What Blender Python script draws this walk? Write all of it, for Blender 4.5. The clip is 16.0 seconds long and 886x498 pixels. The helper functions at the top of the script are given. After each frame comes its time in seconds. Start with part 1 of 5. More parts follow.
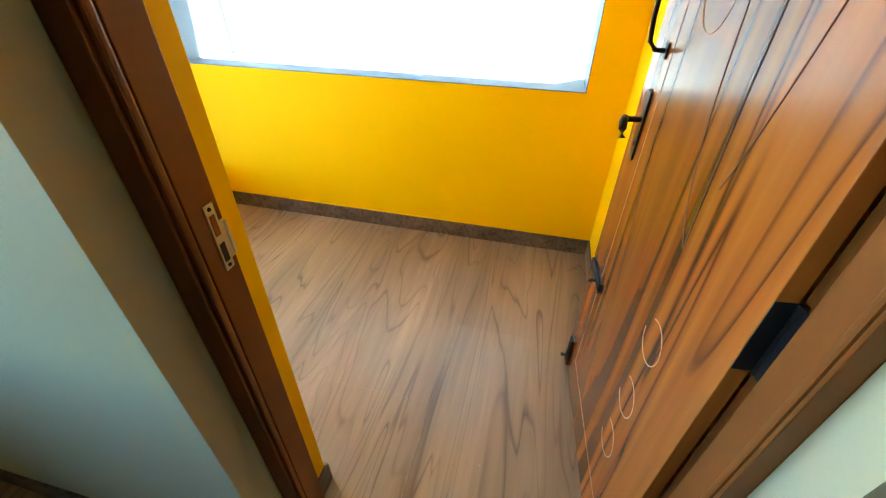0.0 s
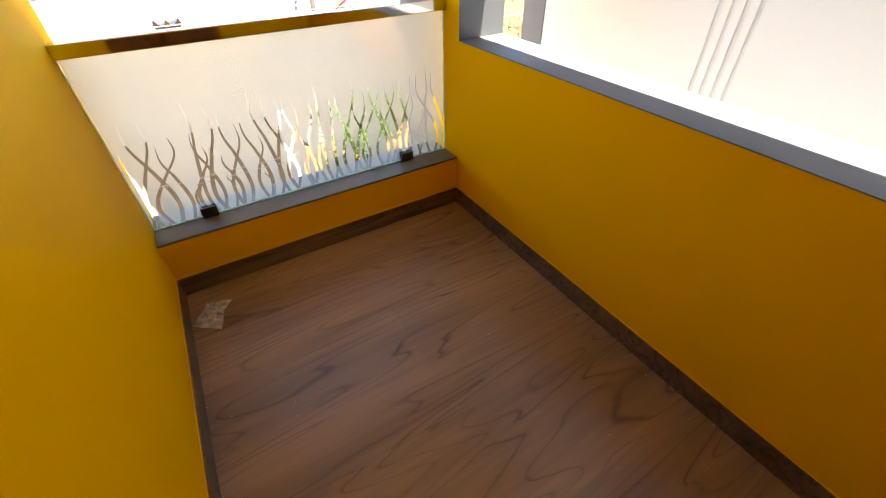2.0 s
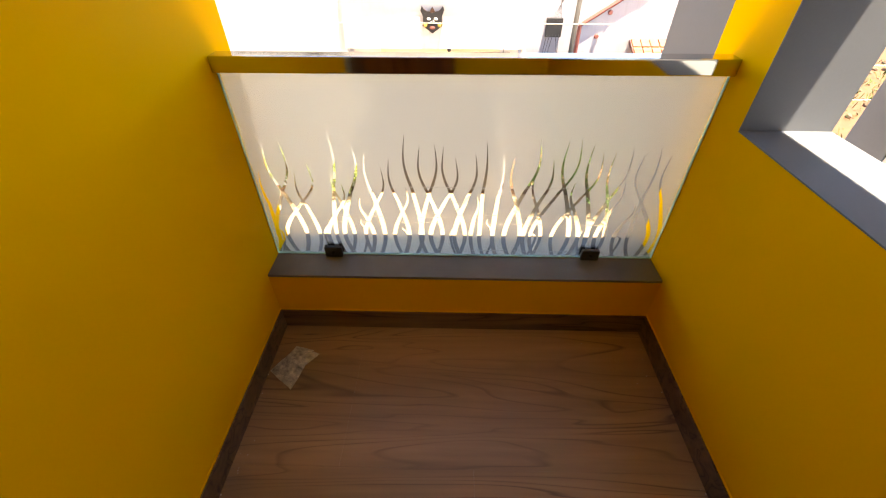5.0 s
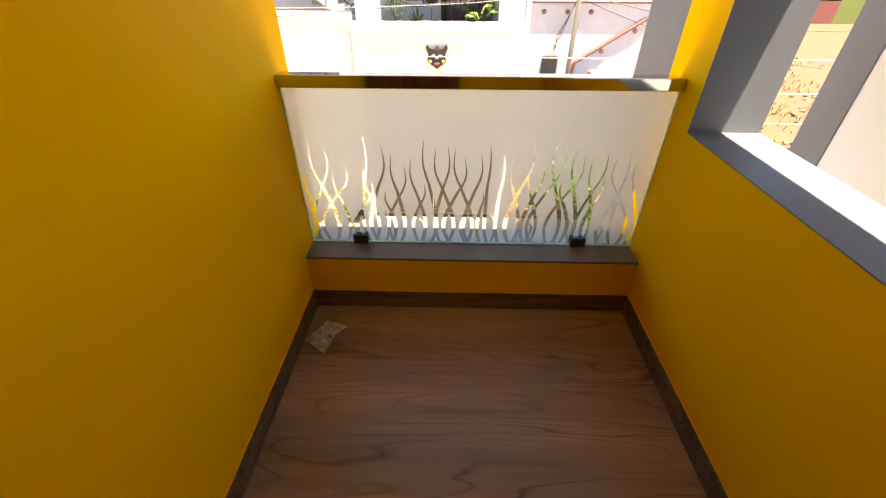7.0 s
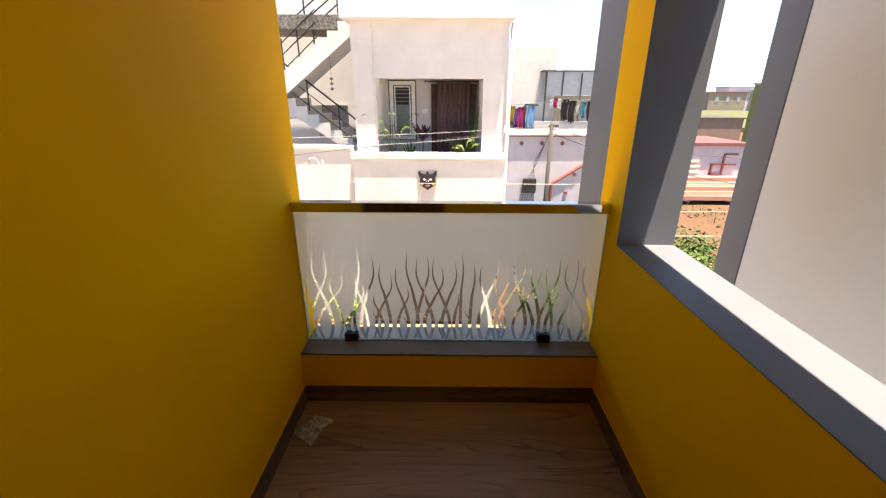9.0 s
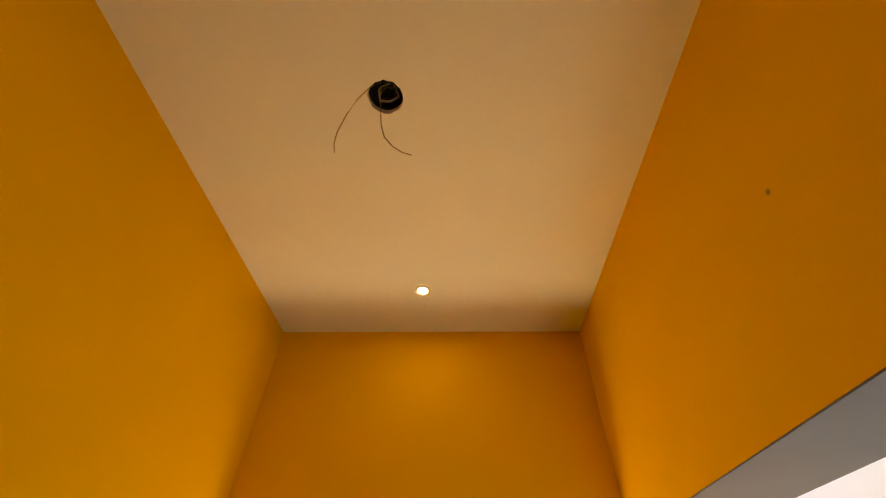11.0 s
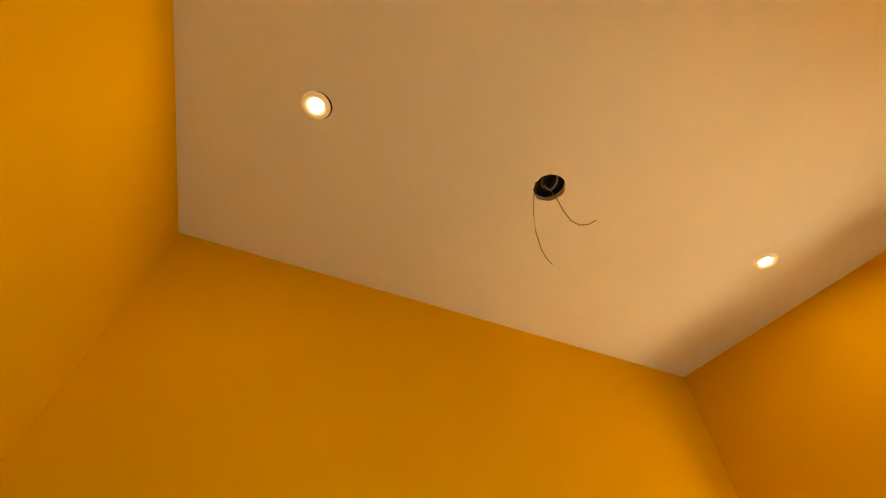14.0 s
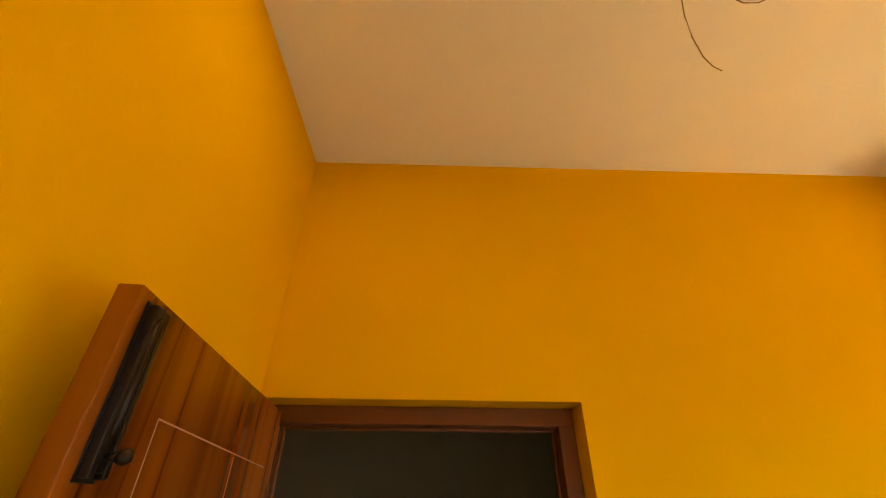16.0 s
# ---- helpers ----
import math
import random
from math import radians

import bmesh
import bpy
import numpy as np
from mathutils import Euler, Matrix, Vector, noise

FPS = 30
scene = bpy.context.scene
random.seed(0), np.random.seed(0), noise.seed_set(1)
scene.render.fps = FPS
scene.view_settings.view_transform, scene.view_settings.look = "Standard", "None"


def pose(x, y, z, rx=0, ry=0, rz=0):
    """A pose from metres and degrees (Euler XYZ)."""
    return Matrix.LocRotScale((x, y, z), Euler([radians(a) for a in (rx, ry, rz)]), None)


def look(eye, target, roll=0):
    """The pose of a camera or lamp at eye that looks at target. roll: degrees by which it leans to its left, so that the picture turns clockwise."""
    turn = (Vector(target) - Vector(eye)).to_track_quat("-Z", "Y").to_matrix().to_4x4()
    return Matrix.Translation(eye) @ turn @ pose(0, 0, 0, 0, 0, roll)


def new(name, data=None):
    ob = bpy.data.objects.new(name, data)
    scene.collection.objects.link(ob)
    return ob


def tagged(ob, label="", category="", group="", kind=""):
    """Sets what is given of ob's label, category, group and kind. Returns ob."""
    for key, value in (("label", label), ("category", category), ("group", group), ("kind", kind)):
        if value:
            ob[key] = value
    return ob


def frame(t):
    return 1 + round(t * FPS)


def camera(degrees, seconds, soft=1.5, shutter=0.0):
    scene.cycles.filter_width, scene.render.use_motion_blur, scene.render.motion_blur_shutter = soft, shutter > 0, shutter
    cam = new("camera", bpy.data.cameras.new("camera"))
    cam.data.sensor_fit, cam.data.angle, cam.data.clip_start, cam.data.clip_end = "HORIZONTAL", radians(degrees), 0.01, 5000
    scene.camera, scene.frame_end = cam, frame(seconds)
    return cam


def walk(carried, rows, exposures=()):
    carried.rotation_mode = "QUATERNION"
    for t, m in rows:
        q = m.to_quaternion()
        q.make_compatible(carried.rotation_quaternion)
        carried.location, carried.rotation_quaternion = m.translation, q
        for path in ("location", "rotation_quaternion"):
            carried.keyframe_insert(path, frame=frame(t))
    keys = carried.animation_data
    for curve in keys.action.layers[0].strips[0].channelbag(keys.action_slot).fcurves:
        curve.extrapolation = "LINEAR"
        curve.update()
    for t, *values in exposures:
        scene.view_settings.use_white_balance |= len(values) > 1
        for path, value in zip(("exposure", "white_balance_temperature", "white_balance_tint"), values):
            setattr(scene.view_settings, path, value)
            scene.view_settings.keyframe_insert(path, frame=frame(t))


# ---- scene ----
cam = camera(94.5, 16.0, soft=1.2)
PATH = [
    (0, (-0.555, 0.389, 1.495), (1.008, 0.759, 0.302), 0.7),
    (0.5, (-0.332, 0.424, 1.472), (1.144, 0.968, 0.236), 1.2),
    (1, (-0.072, 0.52, 1.467), (1.243, 1.315, 0.187), 0.7),
    (1.5, (0.086, 0.56, 1.429), (1.204, 1.642, 0.172), 0.9),
    (2, (0.372, 0.604, 1.431), (1.155, 1.928, 0.153), -1.0),
    (2.5, (0.468, 0.72, 1.439), (1.001, 2.153, 0.15), -0.0),
    (3, (0.577, 0.921, 1.438), (0.872, 2.416, 0.142), 0.0),
    (3.5, (0.638, 1.087, 1.422), (0.759, 2.613, 0.135), 0.1),
    (4, (0.677, 1.206, 1.41), (0.723, 2.742, 0.131), 0.7),
    (4.5, (0.699, 1.262, 1.406), (0.696, 2.804, 0.132), 0.8),
    (4.7, (0.733, 1.288, 1.423), (0.7, 2.817, 0.134), 0.0),
    (6.8, (0.71, 0.98, 1.472), (0.667, 2.584, 0.277), 0.0),
    (7, (0.69, 0.915, 1.474), (0.652, 2.538, 0.305), 0.2),
    (7.5, (0.686, 0.836, 1.492), (0.65, 2.479, 0.353), 0.2),
    (8, (0.742, 0.723, 1.514), (0.712, 2.406, 0.434), 0.1),
    (8.5, (0.754, 0.657, 1.497), (0.733, 2.41, 0.535), 0.2),
    (9, (0.771, 0.622, 1.588), (0.754, 2.495, 0.886), 0.2),
    (9.5, (0.761, 0.582, 1.771), (0.782, 2.582, 1.723), 0.1),
    (9.9, (0.827, 0.553, 1.813), (0.819, 2.461, 2.413), 0.4),
    (10, (0.828, 0.546, 1.813), (0.825, 2.404, 2.555), 0.4),
    (10.2, (0.851, 0.516, 1.83), (0.835, 2.266, 2.798), 0.6),
    (12.3, (1.143, 0.788, 1.808), (0.69, 2.01, 3.325), 2.0),
    (12.5, (1.189, 0.791, 1.817), (0.618, 1.963, 3.333), 2.1),
    (13, (1.238, 0.733, 1.846), (0.371, 1.738, 3.342), 1.7),
    (13.5, (1.281, 0.641, 1.859), (0.17, 1.397, 3.34), 2.0),
    (14, (1.316, 0.553, 1.863), (0.059, 1.05, 3.337), 1.8),
    (14.5, (1.331, 0.511, 1.861), (-0.001, 0.795, 3.326), 1.3),
    (15, (1.312, 0.506, 1.875), (-0.093, 0.649, 3.29), 1.1),
    (15.5, (1.286, 0.497, 1.867), (-0.204, 0.551, 3.2), 0.7),
    (16, (1.222, 0.489, 1.842), (-0.465, 0.525, 2.916), 0.6),
]
EXPOSURES = [(0.0, 6.35, 6150, -21), (0.5, 6.2, 6150, -22), (1.0, 5.3, 7200, -4), (1.5, 4.6, 8600, 8), (2.0, 4.3, 8900, 10), (3.5, 4.0, 9300, 12), (7.0, 3.8, 9700, 13), (8.5, 3.45, 9600, 14), (9.0, 3.0, 8600, 14),
             (9.5, 2.6, 7700, 13), (10.2, 3.2, 9500, 14), (12.3, 4.35, 10300, 14), (14.5, 4.3, 10300, 14), (16.0, 4.5, 10300, 14)]
walk(cam, [(t, look(e, g, r)) for t, e, g, r in PATH], EXPOSURES)


# ---- sizes of the balcony, metres ----
W, L, HC = 1.573, 2.457, 3.022          # width, length to the kerb, ceiling
T = 0.26                                # outer wall thickness
SILL, LINTEL, KERB = 0.934, 2.127, 0.305
DOOR_W, DOOR_H = 0.918, 2.107           # wall opening of the door
NX = 2.45                               # face of the neighbouring wall
GROUND = -3.2

# ---- world, sun ----
world = bpy.data.worlds.new("sky")
scene.world = world
world.use_nodes = True
wn = world.node_tree
sky = wn.nodes.new("ShaderNodeTexSky")
sky.sky_type = "NISHITA"
sky.sun_disc = False
sky.sun_elevation = radians(80)
sky.sun_rotation = radians(138)
sky.dust_density = 0.0
sky.air_density = 0.5
sky.altitude = 900
sky.ozone_density = 2.5
wn.links.new(sky.outputs[0], wn.nodes["Background"].inputs[0])
wn.nodes["Background"].inputs[1].default_value = 0.08
sun = new("sun", bpy.data.lights.new("sun", "SUN"))
sun.data.energy, sun.data.angle, sun.data.color = 2.6, radians(0.55), (1.0, 0.95, 0.88)
sun.matrix_world = look((0.118 * 20, -0.13 * 20, 20), (0, 0, 0))


# ---- materials ----
def material(name, color, rough=0.6, metal=0.0, vary=0.06, scale=6.0, fine=90.0, bump=0.1, depth=0.002, spec=0.5, coat=0.0):
    """Painted, plastered or metal surface: two scales of tone and a fine relief."""
    m = bpy.data.materials.new(name)
    m.use_nodes = True
    n, l = m.node_tree.nodes, m.node_tree.links
    b = n["Principled BSDF"]
    tc = n.new("ShaderNodeTexCoord")
    big, small = n.new("ShaderNodeTexNoise"), n.new("ShaderNodeTexNoise")
    for t, s in ((big, scale), (small, fine)):
        t.inputs["Scale"].default_value = s
        t.inputs["Detail"].default_value = 4
        l.new(tc.outputs["Object"], t.inputs["Vector"])
    add = n.new("ShaderNodeMath")
    add.operation = "MULTIPLY_ADD"
    l.new(small.outputs[0], add.inputs[0])
    add.inputs[1].default_value = 0.35
    l.new(big.outputs[0], add.inputs[2])
    ramp = n.new("ShaderNodeMapRange")
    ramp.inputs[1].default_value, ramp.inputs[2].default_value = 0.4, 0.95
    ramp.inputs[3].default_value, ramp.inputs[4].default_value = 1 - vary, 1 + vary
    l.new(add.outputs[0], ramp.inputs[0])
    mix = n.new("ShaderNodeVectorMath")
    mix.operation = "SCALE"
    mix.inputs[0].default_value = color
    l.new(ramp.outputs[0], mix.inputs["Scale"])
    l.new(mix.outputs[0], b.inputs["Base Color"])
    b.inputs["Roughness"].default_value = rough
    b.inputs["Metallic"].default_value = metal
    b.inputs["Specular IOR Level"].default_value = spec
    b.inputs["Coat Weight"].default_value = coat
    if bump:
        bp = n.new("ShaderNodeBump")
        bp.inputs["Strength"].default_value = bump
        bp.inputs["Distance"].default_value = depth
        l.new(add.outputs[0], bp.inputs["Height"])
        l.new(bp.outputs[0], b.inputs["Normal"])
    return m


def wood(name, dark, mid, light, along, rough=0.35, rings=7.0, stretch=0.35, across=3.2, coat=0.0, spec=0.5, fade=0.0, warp=0.5):
    """Wood with contour-line grain running along one axis ('X' or 'Z')."""
    m = bpy.data.materials.new(name)
    m.use_nodes = True
    n, l = m.node_tree.nodes, m.node_tree.links
    b = n["Principled BSDF"]
    tc, info = n.new("ShaderNodeTexCoord"), n.new("ShaderNodeObjectInfo")
    mp = n.new("ShaderNodeMapping")
    mp.inputs["Scale"].default_value = (stretch, across, across) if along == "X" else (across, across, stretch)
    src = n.new("ShaderNodeNewGeometry").outputs["Position"] if along == "X" else tc.outputs["Object"]
    l.new(src, mp.inputs[0])
    shift = n.new("ShaderNodeVectorMath")
    shift.operation = "MULTIPLY_ADD"
    l.new(info.outputs["Random"], shift.inputs[0])
    shift.inputs[1].default_value = (0.0, 0.0, 0.02) if along == "X" else (0.0, 9.0, 0.0)
    l.new(mp.outputs[0], shift.inputs[2])
    field = n.new("ShaderNodeTexNoise")
    field.inputs["Scale"].default_value = 1.6
    field.inputs["Detail"].default_value = 2.0
    field.inputs["Roughness"].default_value = 0.4
    field.inputs["Distortion"].default_value = warp
    l.new(shift.outputs[0], field.inputs[0])
    mul = n.new("ShaderNodeMath")
    mul.operation = "MULTIPLY"
    mul.inputs[1].default_value = rings
    l.new(field.outputs[0], mul.inputs[0])
    fr = n.new("ShaderNodeMath")
    fr.operation = "FRACT"
    l.new(mul.outputs[0], fr.inputs[0])
    ramp = n.new("ShaderNodeValToRGB")
    e = ramp.color_ramp.elements
    e[0].position, e[0].color = 0.0, (*mid, 1)
    e[1].position, e[1].color = 1.0, (*mid, 1)
    for p, c in ((0.45, light), (0.74, mid), (0.86, dark), (0.93, mid)):
        x = e.new(p)
        x.color = (*c, 1)
    l.new(fr.outputs[0], ramp.inputs[0])
    tone = ramp.outputs[0]
    if fade:
        # the figure comes and goes over the board
        veil, vr, plain = n.new("ShaderNodeTexNoise"), n.new("ShaderNodeMapRange"), n.new("ShaderNodeMix")
        veil.inputs["Scale"].default_value, veil.inputs["Detail"].default_value = 2.3, 3
        l.new(shift.outputs[0], veil.inputs[0])
        vr.inputs[1].default_value, vr.inputs[2].default_value, vr.inputs[4].default_value = 0.4, 0.58, fade
        l.new(veil.outputs[0], vr.inputs[0])
        plain.data_type = "RGBA"
        l.new(vr.outputs[0], plain.inputs[0])
        l.new(tone, plain.inputs[6])
        plain.inputs[7].default_value = (*mid, 1)
        tone = plain.outputs[2]
    # broad darker clouds and fine fibres
    cloud, fibre = n.new("ShaderNodeTexNoise"), n.new("ShaderNodeTexNoise")
    cloud.inputs["Scale"].default_value, cloud.inputs["Detail"].default_value = 1.1, 3
    fibre.inputs["Scale"].default_value, fibre.inputs["Detail"].default_value = 38, 5
    mp2 = n.new("ShaderNodeMapping")
    mp2.inputs["Scale"].default_value = (0.06, 1, 1) if along == "X" else (1, 1, 0.06)
    l.new(src, mp2.inputs[0])
    l.new(shift.outputs[0], cloud.inputs[0])
    l.new(mp2.outputs[0], fibre.inputs[0])
    mr = n.new("ShaderNodeMapRange")
    mr.inputs[1].default_value, mr.inputs[2].default_value, mr.inputs[3].default_value, mr.inputs[4].default_value = 0.36, 0.62, 0.62, 1.12
    l.new(cloud.outputs[0], mr.inputs[0])
    mr2 = n.new("ShaderNodeMapRange")
    mr2.inputs[1].default_value, mr2.inputs[2].default_value, mr2.inputs[3].default_value, mr2.inputs[4].default_value = 0.3, 0.7, 0.88, 1.1
    l.new(fibre.outputs[0], mr2.inputs[0])
    mm = n.new("ShaderNodeMath")
    mm.operation = "MULTIPLY"
    l.new(mr.outputs[0], mm.inputs[0])
    l.new(mr2.outputs[0], mm.inputs[1])
    sc = n.new("ShaderNodeVectorMath")
    sc.operation = "SCALE"
    l.new(tone, sc.inputs[0])
    l.new(mm.outputs[0], sc.inputs["Scale"])
    l.new(sc.outputs[0], b.inputs["Base Color"])
    rr = n.new("ShaderNodeMapRange")
    rr.inputs[3].default_value, rr.inputs[4].default_value = rough - 0.06, rough + 0.1
    l.new(cloud.outputs[0], rr.inputs[0])
    l.new(rr.outputs[0], b.inputs["Roughness"])
    bp = n.new("ShaderNodeBump")
    bp.inputs["Strength"].default_value, bp.inputs["Distance"].default_value = 0.12, 0.0006
    l.new(fibre.outputs[0], bp.inputs["Height"])
    l.new(bp.outputs[0], b.inputs["Normal"])
    b.inputs["Coat Weight"].default_value = coat
    b.inputs["Specular IOR Level"].default_value = spec
    return m


def stained(name, color, stain, amount=0.5, rough=0.85, scale=1.3):
    """Weathered outdoor plaster: streaks that run down, blotches and grit."""
    m = material(name, color, rough, vary=0.08, scale=2.0, fine=40, bump=0.25, depth=0.006)
    n, l = m.node_tree.nodes, m.node_tree.links
    b = n["Principled BSDF"]
    old = b.inputs["Base Color"].links[0].from_socket
    tc, mp, ns = n.new("ShaderNodeTexCoord"), n.new("ShaderNodeMapping"), n.new("ShaderNodeTexNoise")
    mp.inputs["Scale"].default_value = (scale * 2.2, scale * 2.2, scale * 0.4)
    ns.inputs["Detail"].default_value = 6
    l.new(tc.outputs["Object"], mp.inputs[0])
    l.new(mp.outputs[0], ns.inputs[0])
    mr = n.new("ShaderNodeMapRange")
    mr.inputs[1].default_value, mr.inputs[2].default_value, mr.inputs[4].default_value = 0.52, 0.8, amount
    l.new(ns.outputs[0], mr.inputs[0])
    mix = n.new("ShaderNodeMix")
    mix.data_type = "RGBA"
    l.new(mr.outputs[0], mix.inputs[0])
    l.new(old, mix.inputs[6])
    mix.inputs[7].default_value = (*stain, 1)
    l.new(mix.outputs[2], b.inputs["Base Color"])
    return m


def glow(name, color, strength):
    m = bpy.data.materials.new(name)
    m.use_nodes = True
    b = m.node_tree.nodes["Principled BSDF"]
    b.inputs["Base Color"].default_value = (*color, 1)
    b.inputs["Emission Color"].default_value = (*color, 1)
    b.inputs["Emission Strength"].default_value = strength
    return m


def clear_glass(name, tint=(0.93, 0.97, 0.96)):
    m = bpy.data.materials.new(name)
    m.use_nodes = True
    n, l = m.node_tree.nodes, m.node_tree.links
    out = n["Material Output"]
    tr, gl, mix, fz = n.new("ShaderNodeBsdfTransparent"), n.new("ShaderNodeBsdfGlossy"), n.new("ShaderNodeMixShader"), n.new("ShaderNodeFresnel")
    tr.inputs[0].default_value = (*tint, 1)
    gl.inputs["Roughness"].default_value = 0.02
    fz.inputs[0].default_value = 1.35
    l.new(fz.outputs[0], mix.inputs[0])
    l.new(tr.outputs[0], mix.inputs[1])
    l.new(gl.outputs[0], mix.inputs[2])
    l.new(mix.outputs[0], out.inputs[0])
    return m


def frosted(name):
    """Etched film: scatters what lies behind it, with a milky veil of its own."""
    m = bpy.data.materials.new(name)
    m.use_nodes = True
    n, l = m.node_tree.nodes, m.node_tree.links
    out = n["Material Output"]
    rf, tl, df, a, c = n.new("ShaderNodeBsdfRefraction"), n.new("ShaderNodeBsdfTranslucent"), n.new("ShaderNodeBsdfDiffuse"), n.new("ShaderNodeMixShader"), n.new("ShaderNodeMixShader")
    ns = n.new("ShaderNodeTexNoise")
    ns.inputs["Scale"].default_value = 2.5
    mr = n.new("ShaderNodeMapRange")
    mr.inputs[3].default_value, mr.inputs[4].default_value = 0.78, 0.86
    l.new(ns.outputs[0], mr.inputs[0])
    l.new(mr.outputs[0], a.inputs[0])
    rf.inputs["Roughness"].default_value = 0.5
    rf.inputs["IOR"].default_value = 1.12
    rf.inputs["Color"].default_value = (0.47, 0.455, 0.425, 1)
    tl.inputs["Color"].default_value = (0.5, 0.485, 0.45, 1)
    df.inputs["Color"].default_value = (0.42, 0.43, 0.43, 1)
    l.new(rf.outputs[0], a.inputs[1])
    l.new(tl.outputs[0], a.inputs[2])
    c.inputs[0].default_value = 0.2
    l.new(a.outputs[0], c.inputs[1])
    l.new(df.outputs[0], c.inputs[2])
    l.new(c.outputs[0], out.inputs[0])
    return m


YELLOW = material("yellow_emulsion", (0.88, 0.485, 0.003), 0.6, vary=0.03, scale=2.2, fine=140, bump=0.12, depth=0.0012, spec=0.06)
GREY = material("slate_grey_paint", (0.12, 0.14, 0.172), 0.55, vary=0.07, scale=3, fine=120, bump=0.15, depth=0.0015)
CEIL = material("ceiling_white_paint", (0.88, 0.83, 0.62), 0.7, vary=0.025, scale=2.5, fine=120, bump=0.08, depth=0.001)
CREAM = material("corridor_cream_paint", (0.56, 0.50, 0.37), 0.6, vary=0.03, scale=2, fine=120, bump=0.08, depth=0.001)
PALE = material("corridor_pale_green_paint", (0.52, 0.455, 0.29), 0.6, vary=0.03, scale=2, fine=120, bump=0.08, depth=0.001)
FLOORTILE = wood("wood_look_tile", (0.145, 0.082, 0.048), (0.315, 0.19, 0.105), (0.355, 0.218, 0.122), "X", 0.34, rings=12.0, stretch=0.36, across=3.0, fade=0.66, warp=1.0)
SKIRT = wood("dark_wood_tile", (0.05, 0.03, 0.02), (0.135, 0.08, 0.05), (0.175, 0.105, 0.066), "X", 0.4, rings=5, stretch=0.8, across=9)
GROUT = material("dark_grout", (0.12, 0.075, 0.05), 0.9, bump=0.3)
LEAFWOOD = wood("varnished_teak", (0.05, 0.012, 0.004), (0.26, 0.068, 0.011), (0.36, 0.115, 0.018), "Z", 0.22, rings=5.0, stretch=0.16, across=3.4, coat=0.0, spec=0.42, fade=0.45)
FRAMEWOOD = material("brown_enamel_wood", (0.185, 0.06, 0.012), 0.42, vary=0.12, scale=9, fine=70, bump=0.12, depth=0.001, spec=0.25)
GROOVE = material("raw_carved_groove", (0.5, 0.25, 0.12), 0.8, vary=0.15)
GROOVED = material("dark_carved_groove", (0.13, 0.035, 0.014), 0.6, vary=0.1)
BRONZE = material("antique_bronze", (0.035, 0.026, 0.02), 0.38, 0.8, vary=0.2, scale=40, bump=0.1)
BLACKTAPE = material("black_hinge_metal", (0.012, 0.011, 0.012), 0.45, 0.3, vary=0.2, scale=30)
NICKEL = material("worn_nickel", (0.62, 0.6, 0.56), 0.34, 0.9, vary=0.12, scale=60)
STEEL = material("polished_steel", (0.62, 0.60, 0.55), 0.07, 1.0, vary=0.03, scale=8, bump=0.0)
CLAMP = material("dark_bronze_clamp", (0.06, 0.052, 0.046), 0.4, 0.5, vary=0.2, scale=30)
GRANITE = material("brown_grey_granite", (0.15, 0.138, 0.13), 0.42, vary=0.25, scale=5, fine=260, bump=0.05)
GLASS = clear_glass("clear_glass")
FROST = frosted("etched_film")
GLASSEDGE = material("glass_edge_green", (0.5, 0.78, 0.72), 0.15, vary=0.05, bump=0)
PLASTIC = material("clear_crumpled_plastic", (0.72, 0.68, 0.6), 0.1, vary=0.55, scale=30, fine=60, bump=0.9, depth=0.008, spec=0.8)
nodes, links = PLASTIC.node_tree.nodes, PLASTIC.node_tree.links
crease, see = nodes.new("ShaderNodeTexNoise"), nodes.new("ShaderNodeMapRange")
crease.inputs["Scale"].default_value, crease.inputs["Detail"].default_value, crease.inputs["Distortion"].default_value = 34, 4, 1.5
see.inputs[1].default_value, see.inputs[2].default_value, see.inputs[3].default_value, see.inputs[4].default_value = 0.40, 0.60, 0.7, 1.0
links.new(crease.outputs[0], see.inputs[0])
links.new(see.outputs[0], nodes["Principled BSDF"].inputs["Alpha"])
LAMPRING = glow("lamp_ring_translucent", (0.8, 0.62, 0.34), 0.015)
LAMPGLOW = glow("lamp_diffuser_warm", (1.0, 0.86, 0.6), 5.0)
# conduit box colour, also the painted shade of small openings
DARKHOLE = material("dark_box_and_hole_shade", (0.02, 0.019, 0.02), 0.8, vary=0.3, scale=40, bump=0.4)
CONCRETE = material("raw_concrete", (0.3, 0.29, 0.27), 0.9, vary=0.2, scale=14, bump=0.5, depth=0.004)
WIREYEL = material("yellow_wire_insulation", (0.42, 0.27, 0.05), 0.5)
WIREBRN = material("brown_wire_insulation", (0.34, 0.2, 0.05), 0.5)
WIREBLK = material("black_wire_insulation", (0.03, 0.022, 0.018), 0.5)
NWHITE = material("neighbour_white_paint", (0.66, 0.69, 0.73), 0.75, vary=0.03, scale=1.2, fine=70, bump=0.12, depth=0.002)
HWHITE = stained("house_white_paint", (0.57, 0.565, 0.57), (0.5, 0.46, 0.42), 0.22)
HGREY = stained("house_aged_white", (0.5, 0.5, 0.48), (0.33, 0.31, 0.29), 0.5)
PEACH = material("peach_paint", (0.76, 0.6, 0.46), 0.8, vary=0.06, bump=0.15)
PINK = stained("pale_lilac_paint", (0.43, 0.42, 0.465), (0.3, 0.27, 0.27), 0.3)
REDTRIM = material("red_trim_paint", (0.2, 0.06, 0.052), 0.6, vary=0.15)
SALMON = stained("faded_salmon_paint", (0.40, 0.19, 0.15), (0.3, 0.2, 0.16), 0.5, scale=2)
